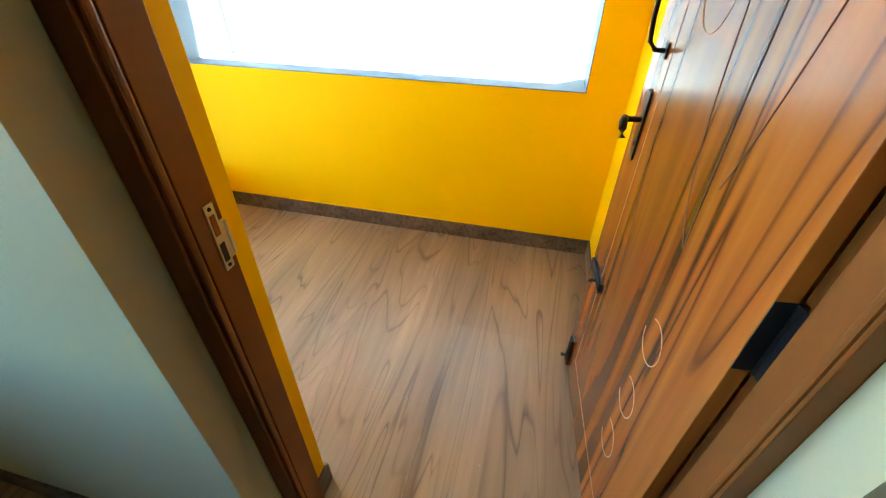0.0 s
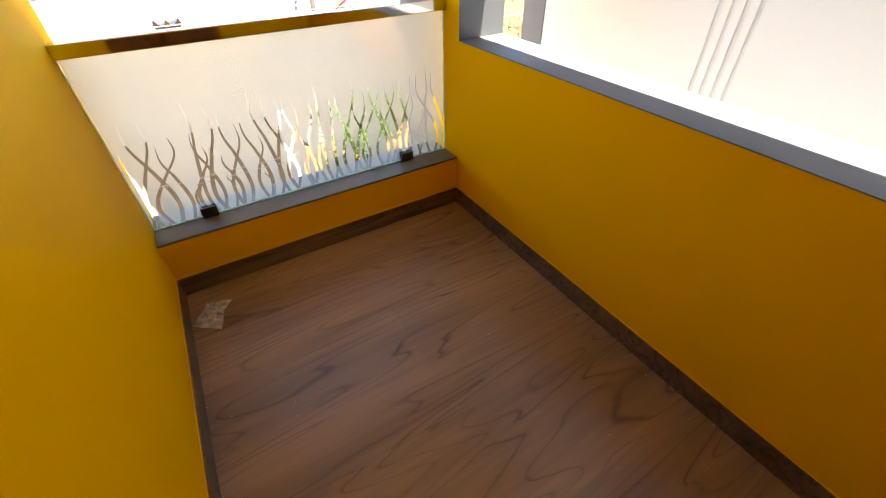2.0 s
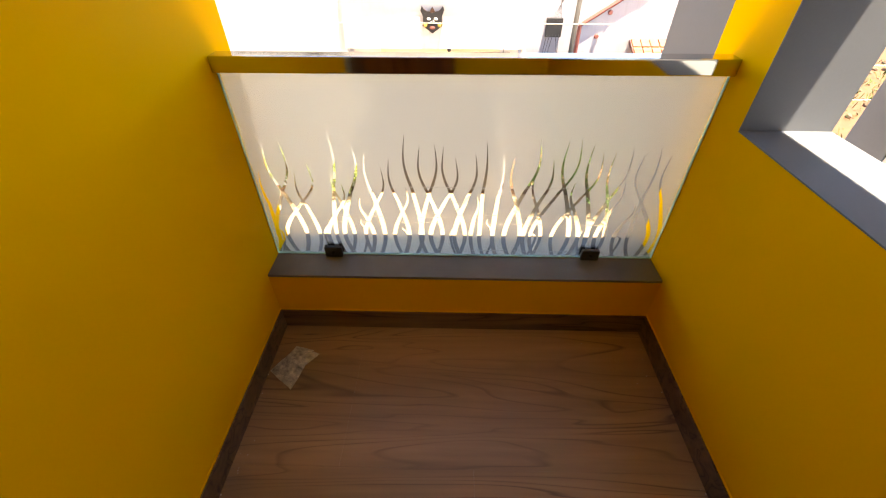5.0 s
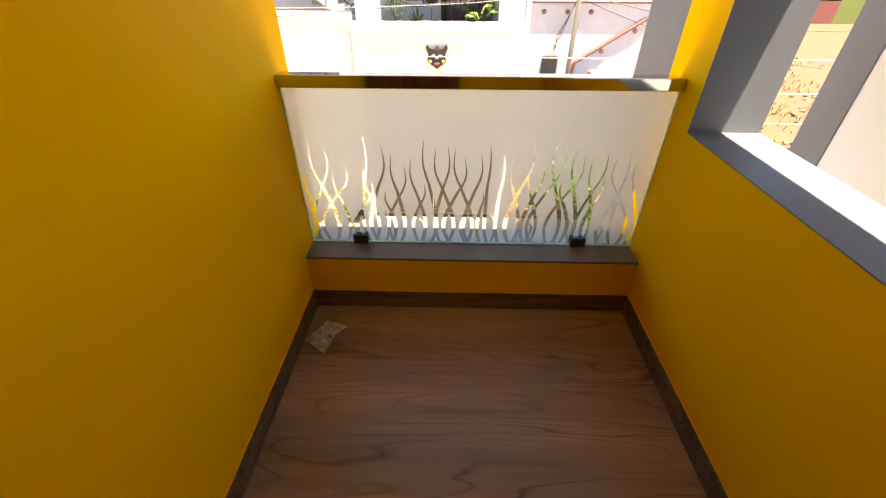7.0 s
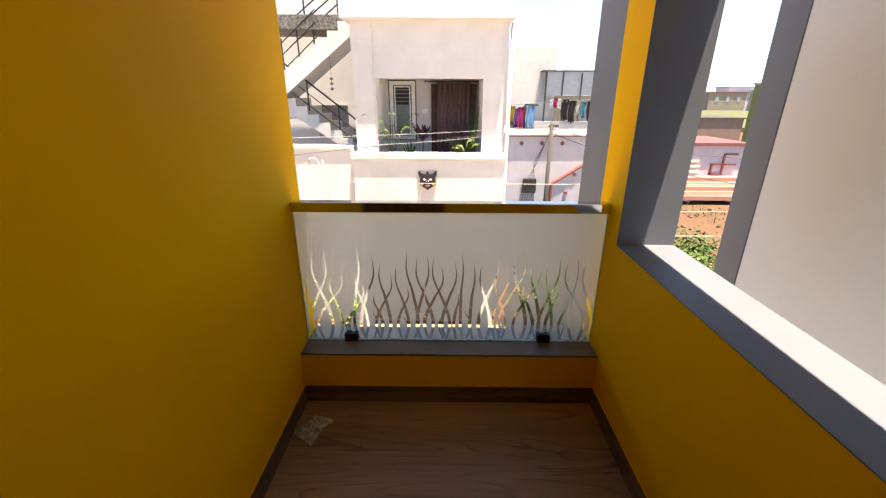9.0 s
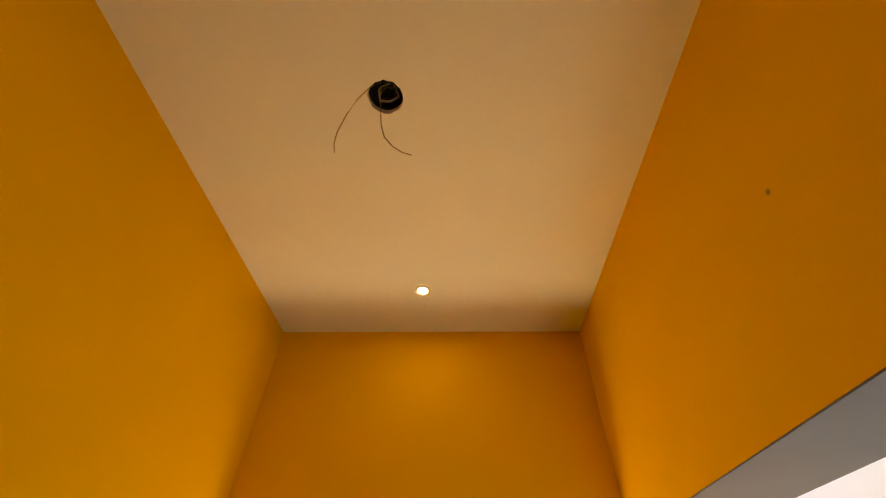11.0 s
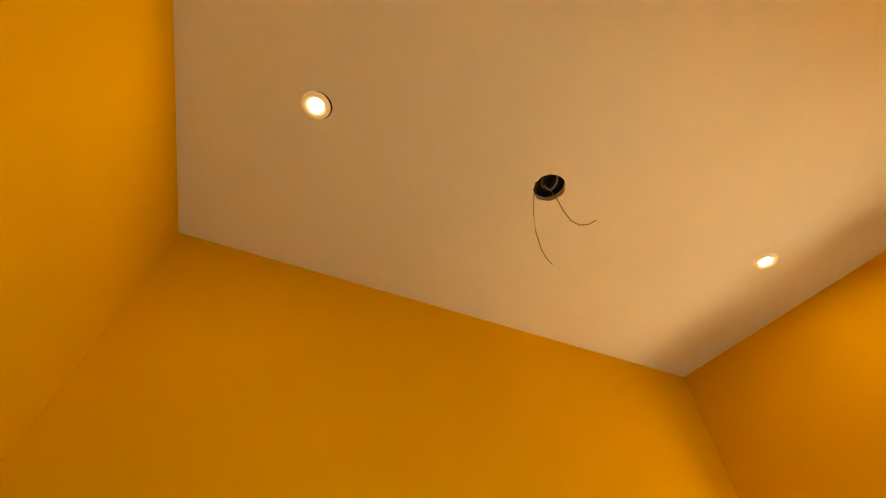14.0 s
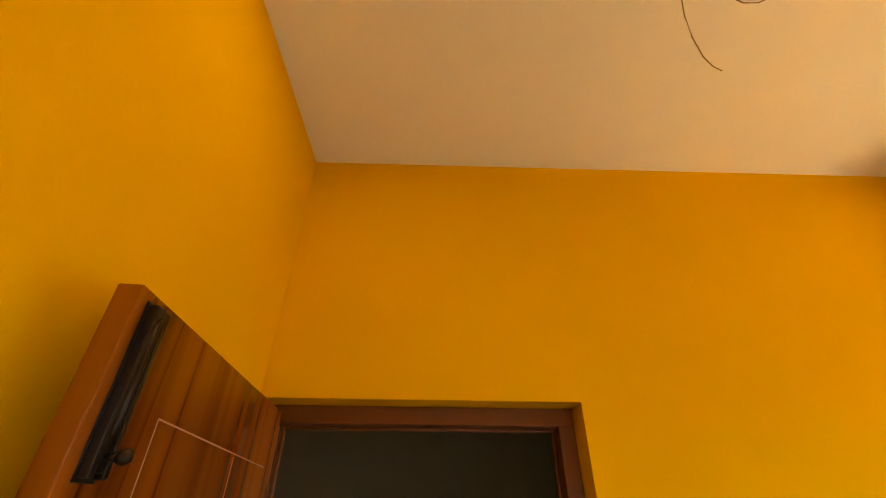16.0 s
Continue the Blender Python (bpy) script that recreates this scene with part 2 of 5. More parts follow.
LEDGE = stained("cream_ledge_paint", (0.5, 0.41, 0.29), (0.3, 0.22, 0.15), 0.7, scale=3)
STAIRC = stained("weathered_stair_concrete", (0.64, 0.625, 0.59), (0.32, 0.3, 0.27), 0.4, scale=3)
# weathered landing concrete, and the painted shade behind the washing
MOSS_AND_SHADE = material("dark_slab_and_recess_shade", (0.13, 0.125, 0.115), 0.95, vary=0.85, scale=24, fine=70, bump=0.4, depth=0.006)
BLACKIRON = material("black_painted_iron", (0.02, 0.02, 0.024), 0.5, 0.2)
GATE = material("dark_brown_gate_enamel", (0.035, 0.027, 0.024), 0.5, 0.1, vary=0.25, scale=7)
CURTAIN = material("plum_curtain_cloth", (0.17, 0.10, 0.105), 0.9, vary=0.15, scale=12)
DOORDARK = material("dark_door_wood", (0.05, 0.022, 0.014), 0.5)
UPVC = material("white_window_frame", (0.72, 0.73, 0.75), 0.4)
PANE = material("window_glass_grey_green", (0.2, 0.24, 0.23), 0.08, spec=0.7, bump=0)
LEAF = material("palm_leaf", (0.10, 0.15, 0.035), 0.55, vary=0.4, scale=8, spec=0.25)
LEAF2 = material("maroon_leaf", (0.022, 0.012, 0.018), 0.6, vary=0.3, scale=8, spec=0.2)
LEAF3 = material("shrub_leaf", (0.055, 0.095, 0.025), 0.6, vary=0.5, scale=3, spec=0.2)
LEAF4 = material("lime_leaf", (0.16, 0.2, 0.035), 0.55, vary=0.35, scale=4)
BARK = material("bark", (0.12, 0.085, 0.06), 0.9, vary=0.3, bump=0.5)
FIELD = stained("dry_grass_field", (0.075, 0.09, 0.035), (0.12, 0.1, 0.06), 0.6, scale=0.06)
EARTH = stained("tan_render", (0.2, 0.145, 0.11), (0.15, 0.11, 0.085), 0.35, scale=0.2)
LIME = material("lime_green_paint", (0.13, 0.17, 0.04), 0.8, vary=0.06, scale=0.5)
OLIVE = material("olive_grey_render", (0.24, 0.23, 0.17), 0.85, vary=0.08, scale=0.3)
POLE = stained("weathered_steel_pole", (0.055, 0.052, 0.05), (0.07, 0.06, 0.05), 0.6)
WIRE = material("pale_cable", (0.38, 0.37, 0.36), 0.5, bump=0)
WIREDK = material("dark_cable", (0.06, 0.06, 0.065), 0.5, bump=0)
METAL = material("galvanised_sheet", (0.36, 0.38, 0.4), 0.5, 0.4, vary=0.1)
SOIL = stained("red_soil", (0.105, 0.05, 0.024), (0.10, 0.07, 0.045), 0.6, scale=0.5)
ASPHALT = material("sandy_street_concrete", (0.32, 0.225, 0.14), 0.95, vary=0.2, scale=1.5, bump=0.3)
BOUNCE_PAVING = material("pale_bounce_paving", (0.68, 0.58, 0.45), 0.95, vary=0.15, scale=1.5, bump=0.3)
TERRACOTTA = material("terracotta_tile", (0.34, 0.135, 0.075), 0.8, vary=0.25, scale=9)
CLOTHS = [material("cloth_" + k, c, 0.9, vary=0.15, scale=14) for k, c in (("magenta", (0.5, 0.03, 0.16)), ("blue", (0.2, 0.42, 0.68)), ("purple", (0.16, 0.08, 0.28)), ("black", (0.03, 0.03, 0.035)), ("teal", (0.06, 0.3, 0.42)), ("orange", (0.7, 0.16, 0.03)), ("white", (0.7, 0.7, 0.7)), ("mustard", (0.42, 0.3, 0.06)))]


# ---- small builders ----
def box(bm, x0, x1, y0, y1, z0, z1, bevel=0.0, turn=None):
    m = Matrix.Translation(((x0 + x1) / 2, (y0 + y1) / 2, (z0 + z1) / 2)) @ Matrix.Diagonal((x1 - x0, y1 - y0, z1 - z0, 1))
    vs = bmesh.ops.create_cube(bm, size=1.0, matrix=(turn @ m) if turn else m)["verts"]
    if bevel:
        es = list({e for v in vs for e in v.link_edges})
        bmesh.ops.bevel(bm, geom=es, offset=bevel, segments=2, profile=0.6, affect="EDGES")
    return bm


def boxes(*rows, bevel=0.0):
    bm = bmesh.new()
    for r in rows:
        box(bm, *r, bevel=bevel)
    return bm


def tube(bm, pts, r0, r1=None, sides=8, caps=True):
    """A round bar along points, tapering from r0 to r1."""
    r1 = r0 if r1 is None else r1
    pts = [Vector(p) for p in pts]
    rings = []
    for i, p in enumerate(pts):
        d = (pts[min(i + 1, len(pts) - 1)] - pts[max(i - 1, 0)]).normalized()
        a = d.cross(Vector((0, 0, 1)) if abs(d.z) < 0.9 else Vector((1, 0, 0))).normalized()
        b = d.cross(a)
        r = r0 + (r1 - r0) * i / max(1, len(pts) - 1)
        rings.append([bm.verts.new(p + (a * math.cos(2 * math.pi * k / sides) + b * math.sin(2 * math.pi * k / sides)) * r) for k in range(sides)])
    for q, s in zip(rings, rings[1:]):
        for k in range(sides):
            bm.faces.new((q[k], q[(k + 1) % sides], s[(k + 1) % sides], s[k]))
    if caps:
        bm.faces.new(rings[0][::-1])
        bm.faces.new(rings[-1])
    return bm


def lathe(bm, profile, centre, axis="Z", sides=32):
    """A turned body: (radius, height) rows round an axis."""
    rings = []
    for r, h in profile:
        ring = []
        for k in range(sides):
            a = 2 * math.pi * k / sides
            v = Vector((r * math.cos(a), r * math.sin(a), h))
            if axis == "Y":
                v = Vector((v.x, v.z, v.y))
            ring.append(bm.verts.new(Vector(centre) + v))
        rings.append(ring)
    for q, s in zip(rings, rings[1:]):
        for k in range(sides):
            bm.faces.new((q[k], q[(k + 1) % sides], s[(k + 1) % sides], s[k]))
    return bm


def prism(outline, y0, y1):
    """An (x, z) outline drawn out from y0 to y1."""
    bm = bmesh.new()
    a = [bm.verts.new((x, y0, z)) for x, z in outline]
    b = [bm.verts.new((x, y1, z)) for x, z in outline]
    bm.faces.new(a)
    bm.faces.new(b[::-1])
    for i in range(len(a)):
        j = (i + 1) % len(a)
        bm.faces.new((a[j], a[i], b[i], b[j]))
    return bm


def mesh(name, bm, mat, smooth=False):
    bmesh.ops.recalc_face_normals(bm, faces=bm.faces)
    me = bpy.data.meshes.new(name)
    bm.to_mesh(me)
    bm.free()
    me.materials.append(mat)
    if smooth:
        for p in me.polygons:
            p.use_smooth = True
    return me


def part(name, bm, mat, parent, label="", smooth=False):
    ob = new(name, mesh(name, bm, mat, smooth))
    ob.parent = parent
    if parent.type == "EMPTY":
        ob.matrix_parent_inverse = Matrix.Translation(-parent.location)
    return tagged(ob, label)


def thing(name, at, label, category, group="", kind=""):
    ob = new(name)
    ob.location = at
    ob.empty_display_size = 0.05
    return tagged(ob, label, category, group, kind)


def solid(name, bm, mat, label, category, group="", kind="", smooth=False):
    return tagged(new(name, mesh(name, bm, mat, smooth)), label, category, group, kind)


def each(name, rows, mat, parent, bevel=0.0, label=""):
    """One part for every box."""
    for r in rows:
        part(name, boxes(r, bevel=bevel), mat, parent, label)


def structure(name, bm, mat, label="", category="wall"):
    return solid(name, bm, mat, label, category, kind="structure")


# ---- the balcony: walls, floor, ceiling ----
WX = -0.262                                     # corridor face of the door wall
structure("wall_west", boxes((WX, 0, DOOR_W, L + T, -0.15, HC), (WX, 0, -0.2, DOOR_W, DOOR_H, HC), (WX, 0, -0.2, -0.001, -0.15, DOOR_H)), YELLOW, "bright yellow painted wall with the doorway")
structure("wall_south", boxes((0.0005, W + T, -0.2, 0, -0.15, HC)), YELLOW, "bright yellow painted wall behind the open door")
structure("wall_east", boxes((W, W + T, 0.0005, L + T, -3.1, SILL - 0.004), (W, W + T, 0.0005, L + T, LINTEL + 0.004, HC), (W, W + T, 0.0005, 0.196, SILL - 0.004, LINTEL + 0.004), (W, W + T - 0.004, 2.444, L + T - 0.001, SILL - 0.004, LINTEL + 0.004)), YELLOW, "yellow painted parapet wall with a wide unglazed opening")
structure("wall_north_kerb", boxes((0.0005, W - 0.0005, L, L + T - 0.004, -0.15, KERB - 0.012)), YELLOW, "low yellow kerb under the glass balustrade")
structure("wall_north_lintel", boxes((0.0005, W - 0.0005, L, L + T, LINTEL + 0.004, HC)), YELLOW, "deep yellow beam over the balustrade opening")
opening = thing("window_1", (W + T / 2, 1.3, SILL), "unglazed window opening lined in slate grey paint", "window opening", kind="structure")
part("sill", boxes((W - 0.0015, W + T + 0.003, 0.2, 2.44, SILL - 0.004, SILL)), GREY, opening)
part("head", boxes((W - 0.0015, W + T + 0.003, 0.2, 2.44, LINTEL, LINTEL + 0.004)), GREY, opening)
each("jamb", ((W - 0.0015, W + T + 0.003, 2.44, 2.444, SILL - 0.004, LINTEL + 0.004), (W - 0.0015, W + T + 0.003, 0.196, 0.2, SILL - 0.004, LINTEL + 0.004)), GREY, opening)
structure("beam_soffit", boxes((0.001, W - 0.001, L - 0.0015, L + T + 0.003, LINTEL, LINTEL + 0.004)), GREY, "slate grey underside of the beam", "trim")
structure("facade_fin", boxes((W + 0.001, W + T + 0.003, L + T, 3.08, -3.1, 3.4), bevel=0.003), GREY, "slate grey facade pier beside the balustrade", "pier")
# unseen face, added in white so light bounces across the gap
structure("facade_bounce", boxes((W + T, W + T + 0.004, -4.0, L + T, -3.1, SILL - 0.006), (W + T, W + T + 0.004, -4.0, L + T, LINTEL + 0.006, 3.34), (W + T, W + T + 0.004, -4.0, 0.19, SILL - 0.006, LINTEL + 0.006)), NWHITE, "unseen outer face, made white to bounce light at the neighbour")
structure("facade_wall", boxes((WX, W, L + T, L + T + 0.004, -3.1, -0.16), (-5.5, WX - 1.8, L + T - 0.1, L + T + 0.003, -3.1, 3.4), (WX - 0.6, WX - 0.001, L + T - 0.1, L + T + 0.003, -3.1, 3.4), (WX - 1.8, WX - 0.6, L + T - 0.1, L + T + 0.003, -3.1, 0.9), (WX - 1.8, WX - 0.6, L + T - 0.1, L + T + 0.003, 2.1, 3.4)), GREY, "slate grey outer face of the house", "wall")
structure("kerb_slab", boxes((0.002, W - 0.002, L - 0.002, L + T + 0.012, KERB - 0.012, KERB), bevel=0.001), GRANITE, "brown-grey polished granite slab on the kerb", "sill")
# out-of-view slab that keeps the sun off the thin ceiling
structure("sun_block_slab", boxes((-3.0, W + T, -3.0, L + T, HC + 0.14, HC + 0.32)), CONCRETE, "unseen concrete slab above the ceiling, added to block the sun", "ceiling")

HOLE = (0.728, 1.162)
bm = bmesh.new()
outer = [bm.verts.new((x, y, HC)) for x, y in ((-0.02, -0.02), (W + 0.02, -0.02), (W + 0.02, L + 0.02), (-0.02, L + 0.02))]
rng = random.Random(5)
inner = []
for k in range(36):
    a, r = 2 * math.pi * k / 36, 0.053 + rng.uniform(-0.0022, 0.0022)
    inner.append(bm.verts.new((HOLE[0] + r * math.cos(a), HOLE[1] + r * math.sin(a), HC)))
es = [bm.edges.new((v[i], v[(i + 1) % len(v)])) for v in (outer, inner) for i in range(len(v))]
bmesh.ops.triangle_fill(bm, use_beauty=True, edges=es)
structure("ceiling", bm, CEIL, "white painted plaster ceiling with a cut hole", "ceiling")

structure("floor", boxes((WX - 5.0, W + 0.001, -0.15, L + 0.001, -0.15, -0.009), (WX - 5.0, WX, -2.2, -0.15, -0.15, -0.009)), GROUT, "floor bed with dark joints", "floor")
floor_ob = bpy.data.objects["floor"]

# skirting tiles, 0.1 high
sk = boxes((0.0004, 0.010, DOOR_W, L - 0.010, 0.0, 0.1), (W - 0.010, W - 0.0004, 0.0, L - 0.010, 0.0, 0.1), (0.0004, W - 0.0004, L - 0.010, L - 0.0004, 0.0, 0.1), (0.001, W - 0.010, 0.0004, 0.010, 0.0, 0.1), (-0.097, 0.010, DOOR_W - 0.010, DOOR_W - 0.0004, 0.0, 0.1))
structure("baseboard", sk, SKIRT, "dark wood-look tile skirting", "baseboard")
lip = boxes((0.0004, 0.004, DOOR_W, L, 0.1, 0.106), (W - 0.004, W - 0.0004, 0.0, L, 0.1, 0.106), (0.004, W - 0.004, L - 0.004, L - 0.0004, 0.1, 0.106))
structure("skirting_joint", lip, YELLOW, "yellow paint bead along the skirting", "trim")

# the corridor behind the door
structure("wall_corridor_east", boxes((WX - 0.004, WX - 0.0005, DOOR_W - 0.003, 2.2, 0, 2.9), (WX - 0.004, WX - 0.0005, -2.0, 0.003, 0, 2.9), (WX - 0.004, WX - 0.0005, 0.003, DOOR_W - 0.003, DOOR_H - 0.003, 2.9)), PALE, "pale green-white painted corridor wall round the door")
structure("door_reveal", boxes((WX - 0.0005, -0.181, DOOR_W - 0.003, DOOR_W - 0.0004, 0, DOOR_H - 0.003), (WX - 0.0005, -0.181, 0.0004, 0.003, 0, DOOR_H - 0.003), (WX - 0.0005, -0.181, 0.0004, DOOR_W - 0.0004, DOOR_H - 0.003, DOOR_H - 0.0004)), PALE, "pale painted reveal of the doorway on the corridor side")
# out of view; the window opening is assumed and lets skylight in
structure("wall_corridor_north", boxes((WX - 5.0, WX - 1.8, 2.2, 2.35, 0, 2.9), (WX - 0.6, WX - 0.004, 2.2, 2.35, 0, 2.9), (WX - 1.8, WX - 0.6, 2.2, 2.35, 0, 0.9), (WX - 1.8, WX - 0.6, 2.2, 2.35, 2.1, 2.9)), PALE, "pale green painted corridor wall with an assumed window opening")
structure("baseboard_corridor", boxes((WX - 0.014, WX - 0.0045, DOOR_W, 2.2, 0.0, 0.1), (WX - 0.014, WX - 0.0045, -2.0, 0.0, 0.0, 0.1)), SKIRT, "dark wood-look tile skirting in the corridor", "baseboard")
structure("wall_corridor_south", boxes((WX - 5.0, WX - 0.004, -2.2, -2.0, 0, 2.9)), PALE, "pale green painted corridor wall")
structure("wall_corridor_west", boxes((WX - 5.1, WX - 5.0, -2.2, 2.35, 0, 2.9)), CREAM, "cream painted corridor wall")
# added warm fill lamp in the assumed opening, brightens the corridor
wl = new("corridor_fill", bpy.data.lights.new("corridor_fill", "AREA"))
wl.data.shape, wl.data.size, wl.data.size_y, wl.data.energy, wl.data.color = "RECTANGLE", 1.15, 1.15, 0.032, (1.0, 0.88, 0.62)
wl.matrix_world = look((WX - 1.2, 2.22, 1.5), (WX - 1.2, 0, 1.3))
structure("ceiling_corridor", boxes((WX - 5.1, WX - 0.004, -2.2, 2.35, 2.9, 2.95)), CREAM, "white corridor ceiling", "ceiling")

# ---- door frame and leaf ----
door_frame = tagged(thing("door_1_frame", (-0.11, 0.45, 0), "brown enamelled wooden door frame with a rebate", "door frame"), kind="structure")


def upright(edge, side):
    """One upright of the frame, drawn from the wall edge inwards: rebate face, small bead, stop."""
    bm = bmesh.new()
    cut = (0.0, 0.0, 0.0, 0.0) if side < 0 else (0.026, 0.020, 0.019, 0.014)
    for (x0, x1, deep, bev), thin in zip(((-0.150, -0.089, 0.048, 0.002), (-0.157, -0.150, 0.044, 0.001), (-0.172, -0.157, 0.055, 0.005), (-0.180, -0.172, 0.047, 0.003)), cut):
        a, b = edge, edge + side * (deep - thin)
        box(bm, x0, x1, min(a, b), max(a, b), 0.0, DOOR_H - 0.0525, bev)
    return bm


part("jamb", upright(DOOR_W - 0.001, -1), FRAMEWOOD, door_frame)
part("jamb", upright(0.001, 1), FRAMEWOOD, door_frame)
# brown strip over the wall, stands in for shade in the hinge gap
part("gap_shade_strip", boxes((-0.0885, -0.052, 0.001, 0.009, 0.0, DOOR_H - 0.054), bevel=0.002), FRAMEWOOD, door_frame)
hd = bmesh.new()
for x0, x1, deep, bev in ((-0.150, -0.089, 0.052, 0.002), (-0.157, -0.150, 0.047, 0.001), (-0.172, -0.157, 0.060, 0.005), (-0.180, -0.172, 0.052, 0.003)):
    box(hd, x0, x1, 0.001, DOOR_W - 0.001, DOOR_H - deep, DOOR_H - 0.001, bev)
part("head", hd, FRAMEWOOD, door_frame)
JY = DOOR_W - 0.049
sp = bmesh.new()
box(sp, -0.1205, -0.1005, JY - 0.002, JY + 0.001, 1.046, 1.171, 0.0008)
box(sp, -0.102, -0.0915, JY - 0.0019, JY + 0.001, 1.062, 1.135, 0.0008)
box(sp, -0.0925, -0.0865, JY - 0.0035, JY - 0.0005, 1.066, 1.130, 0.0008)
strike = part("strike_plate", sp, NICKEL, door_frame, "worn nickel strike plate")
# near-black block puts the slot's inner shade on the plate
part("slot", boxes((-0.1165, -0.1055, JY - 0.0028, JY - 0.0015, 1.063, 1.099)), DARKHOLE, strike, "keeper slot, its inner shade drawn as a dark block")
part("slot", boxes((-0.1165, -0.1055, JY - 0.0028, JY - 0.0015, 1.114, 1.152)), FRAMEWOOD, strike, "keeper slot with bare brown wood")
for z in (1.0545, 1.1625):
    part("screw", lathe(bmesh.new(), ((0.0, -0.0028), (0.003, -0.0028), (0.004, -0.0005)), (-0.111, JY - 0.001, z), "Y", 12), BRONZE, strike)

# leaf: local x runs from the hinge to the free edge, local y out of the face
leaf_turn = math.degrees(math.atan2(0.071, 0.80))
LEAF_M = pose(-0.05, 0.05, 0.0, 0, 0, leaf_turn)
LW, LT, LZ0, LZ1 = 0.803, 0.031, 0.012, 2.08
door = thing("door_1", (-0.05, 0.05, 0.0), "varnished teak-look door leaf with carved curves, standing open", "door", kind="structure")


def on_leaf(name, bm, mat, parent=None, label="", smooth=False):
    bm.transform(LEAF_M)
    return part(name, bm, mat, parent or door, label, smooth)


on_leaf("leaf", boxes((-0.012, LW, -LT, 0, LZ0, LZ1), bevel=0.0025), LEAFWOOD)


def carved(pts, r=0.0016):
    return tube(bmesh.new(), [(s, 0.0, z) for s, z in pts], r, sides=6)


def arc(cx, cz, rx, rz, a0, a1, n=28):
    return [(cx + rx * math.cos(radians(a0 + (a1 - a0) * i / n)), cz + rz * math.sin(radians(a0 + (a1 - a0) * i / n))) for i in range(n + 1)]


def bend(p, q, r, n=24):
    return [((1 - t) ** 2 * p[0] + 2 * t * (1 - t) * q[0] + t * t * r[0], (1 - t) ** 2 * p[1] + 2 * t * (1 - t) * q[1] + t * t * r[1]) for t in (i / n for i in range(n + 1))]


for k, z in enumerate((0.775, 0.568, 0.372)):
    on_leaf("carved_ring", carved(arc(0.212, z, 0.052, 0.056, 60, 330 + 30 * (k == 0))), GROOVE)
on_leaf("carved_ring", carved(arc(0.50, 1.44, 0.07, 0.08, 150, 360)), GROOVE)
for p, q, r in (((0.255, 1.008), (0.39, 1.14), (0.385, 1.66)), ((0.255, 1.008), (0.27, 1.2), (0.268, 1.60)), ((0.225, 1.16), (0.175, 1.28), (0.125, 1.56)), ((0.60, 1.12), (0.56, 0.92), (0.50, 0.62))):
    on_leaf("carved_curve", carved(bend(p, q, r), 0.0018), GROOVED)
on_leaf("carved_line", carved(((0.655, 0.15), (0.655, 1.945)), 0.0012), GROOVE)
on_leaf("carved_line", carved(((0.655, 1.945), (0.06, 1.93)), 0.0014), GROOVE)
on_leaf("carved_line", carved(((0.31, 1.93), (0.31, 1.66)), 0.0012), GROOVE)
on_leaf("carved_line", carved(((0.655, 0.15), (0.06, 0.15)), 0.0012), GROOVE)

# lever handle on a long plate
hp = on_leaf("handle_plate", boxes((0.702, 0.738, 0.0, 0.007, 1.0, 1.19), bevel=0.003), BRONZE, None, "antique bronze lever lock plate")
lv = bmesh.new()
tube(lv, ((0.72, 0.005, 1.112), (0.72, 0.03, 1.112), (0.72, 0.052, 1.112)), 0.0085, 0.008, 12)
tube(lv, ((0.724, 0.048, 1.114), (0.712, 0.053, 1.108), (0.700, 0.054, 1.090), (0.690, 0.052, 1.068)), 0.0115, 0.0105, 12)
lever = on_leaf("lever", lv, BRONZE, hp, "", True)
kn = lathe(bmesh.new(), ((0.0, 0.0095), (0.006, 0.009), (0.008, 0.006)), (0.72, 0, 1.045), "Y", 14)
on_leaf("keyhole", kn, BLACKTAPE, hp)
pull = bmesh.new()
tube(pull, ((0.70, 0.004, 1.29), (0.70, 0.03, 1.292), (0.70, 0.046, 1.31), (0.70, 0.052, 1.36), (0.70, 0.052, 1.45), (0.70, 0.046, 1.50), (0.70, 0.03, 1.518), (0.70, 0.004, 1.52)), 0.006, 0.006, 10)
box(pull, 0.688, 0.712, 0.0, 0.005, 1.272, 1.31, 0.002)
box(pull, 0.688, 0.712, 0.0, 0.005, 1.50, 1.538, 0.002)
on_leaf("pull_handle", pull, BRONZE, None, "slim antique bronze pull handle", True)


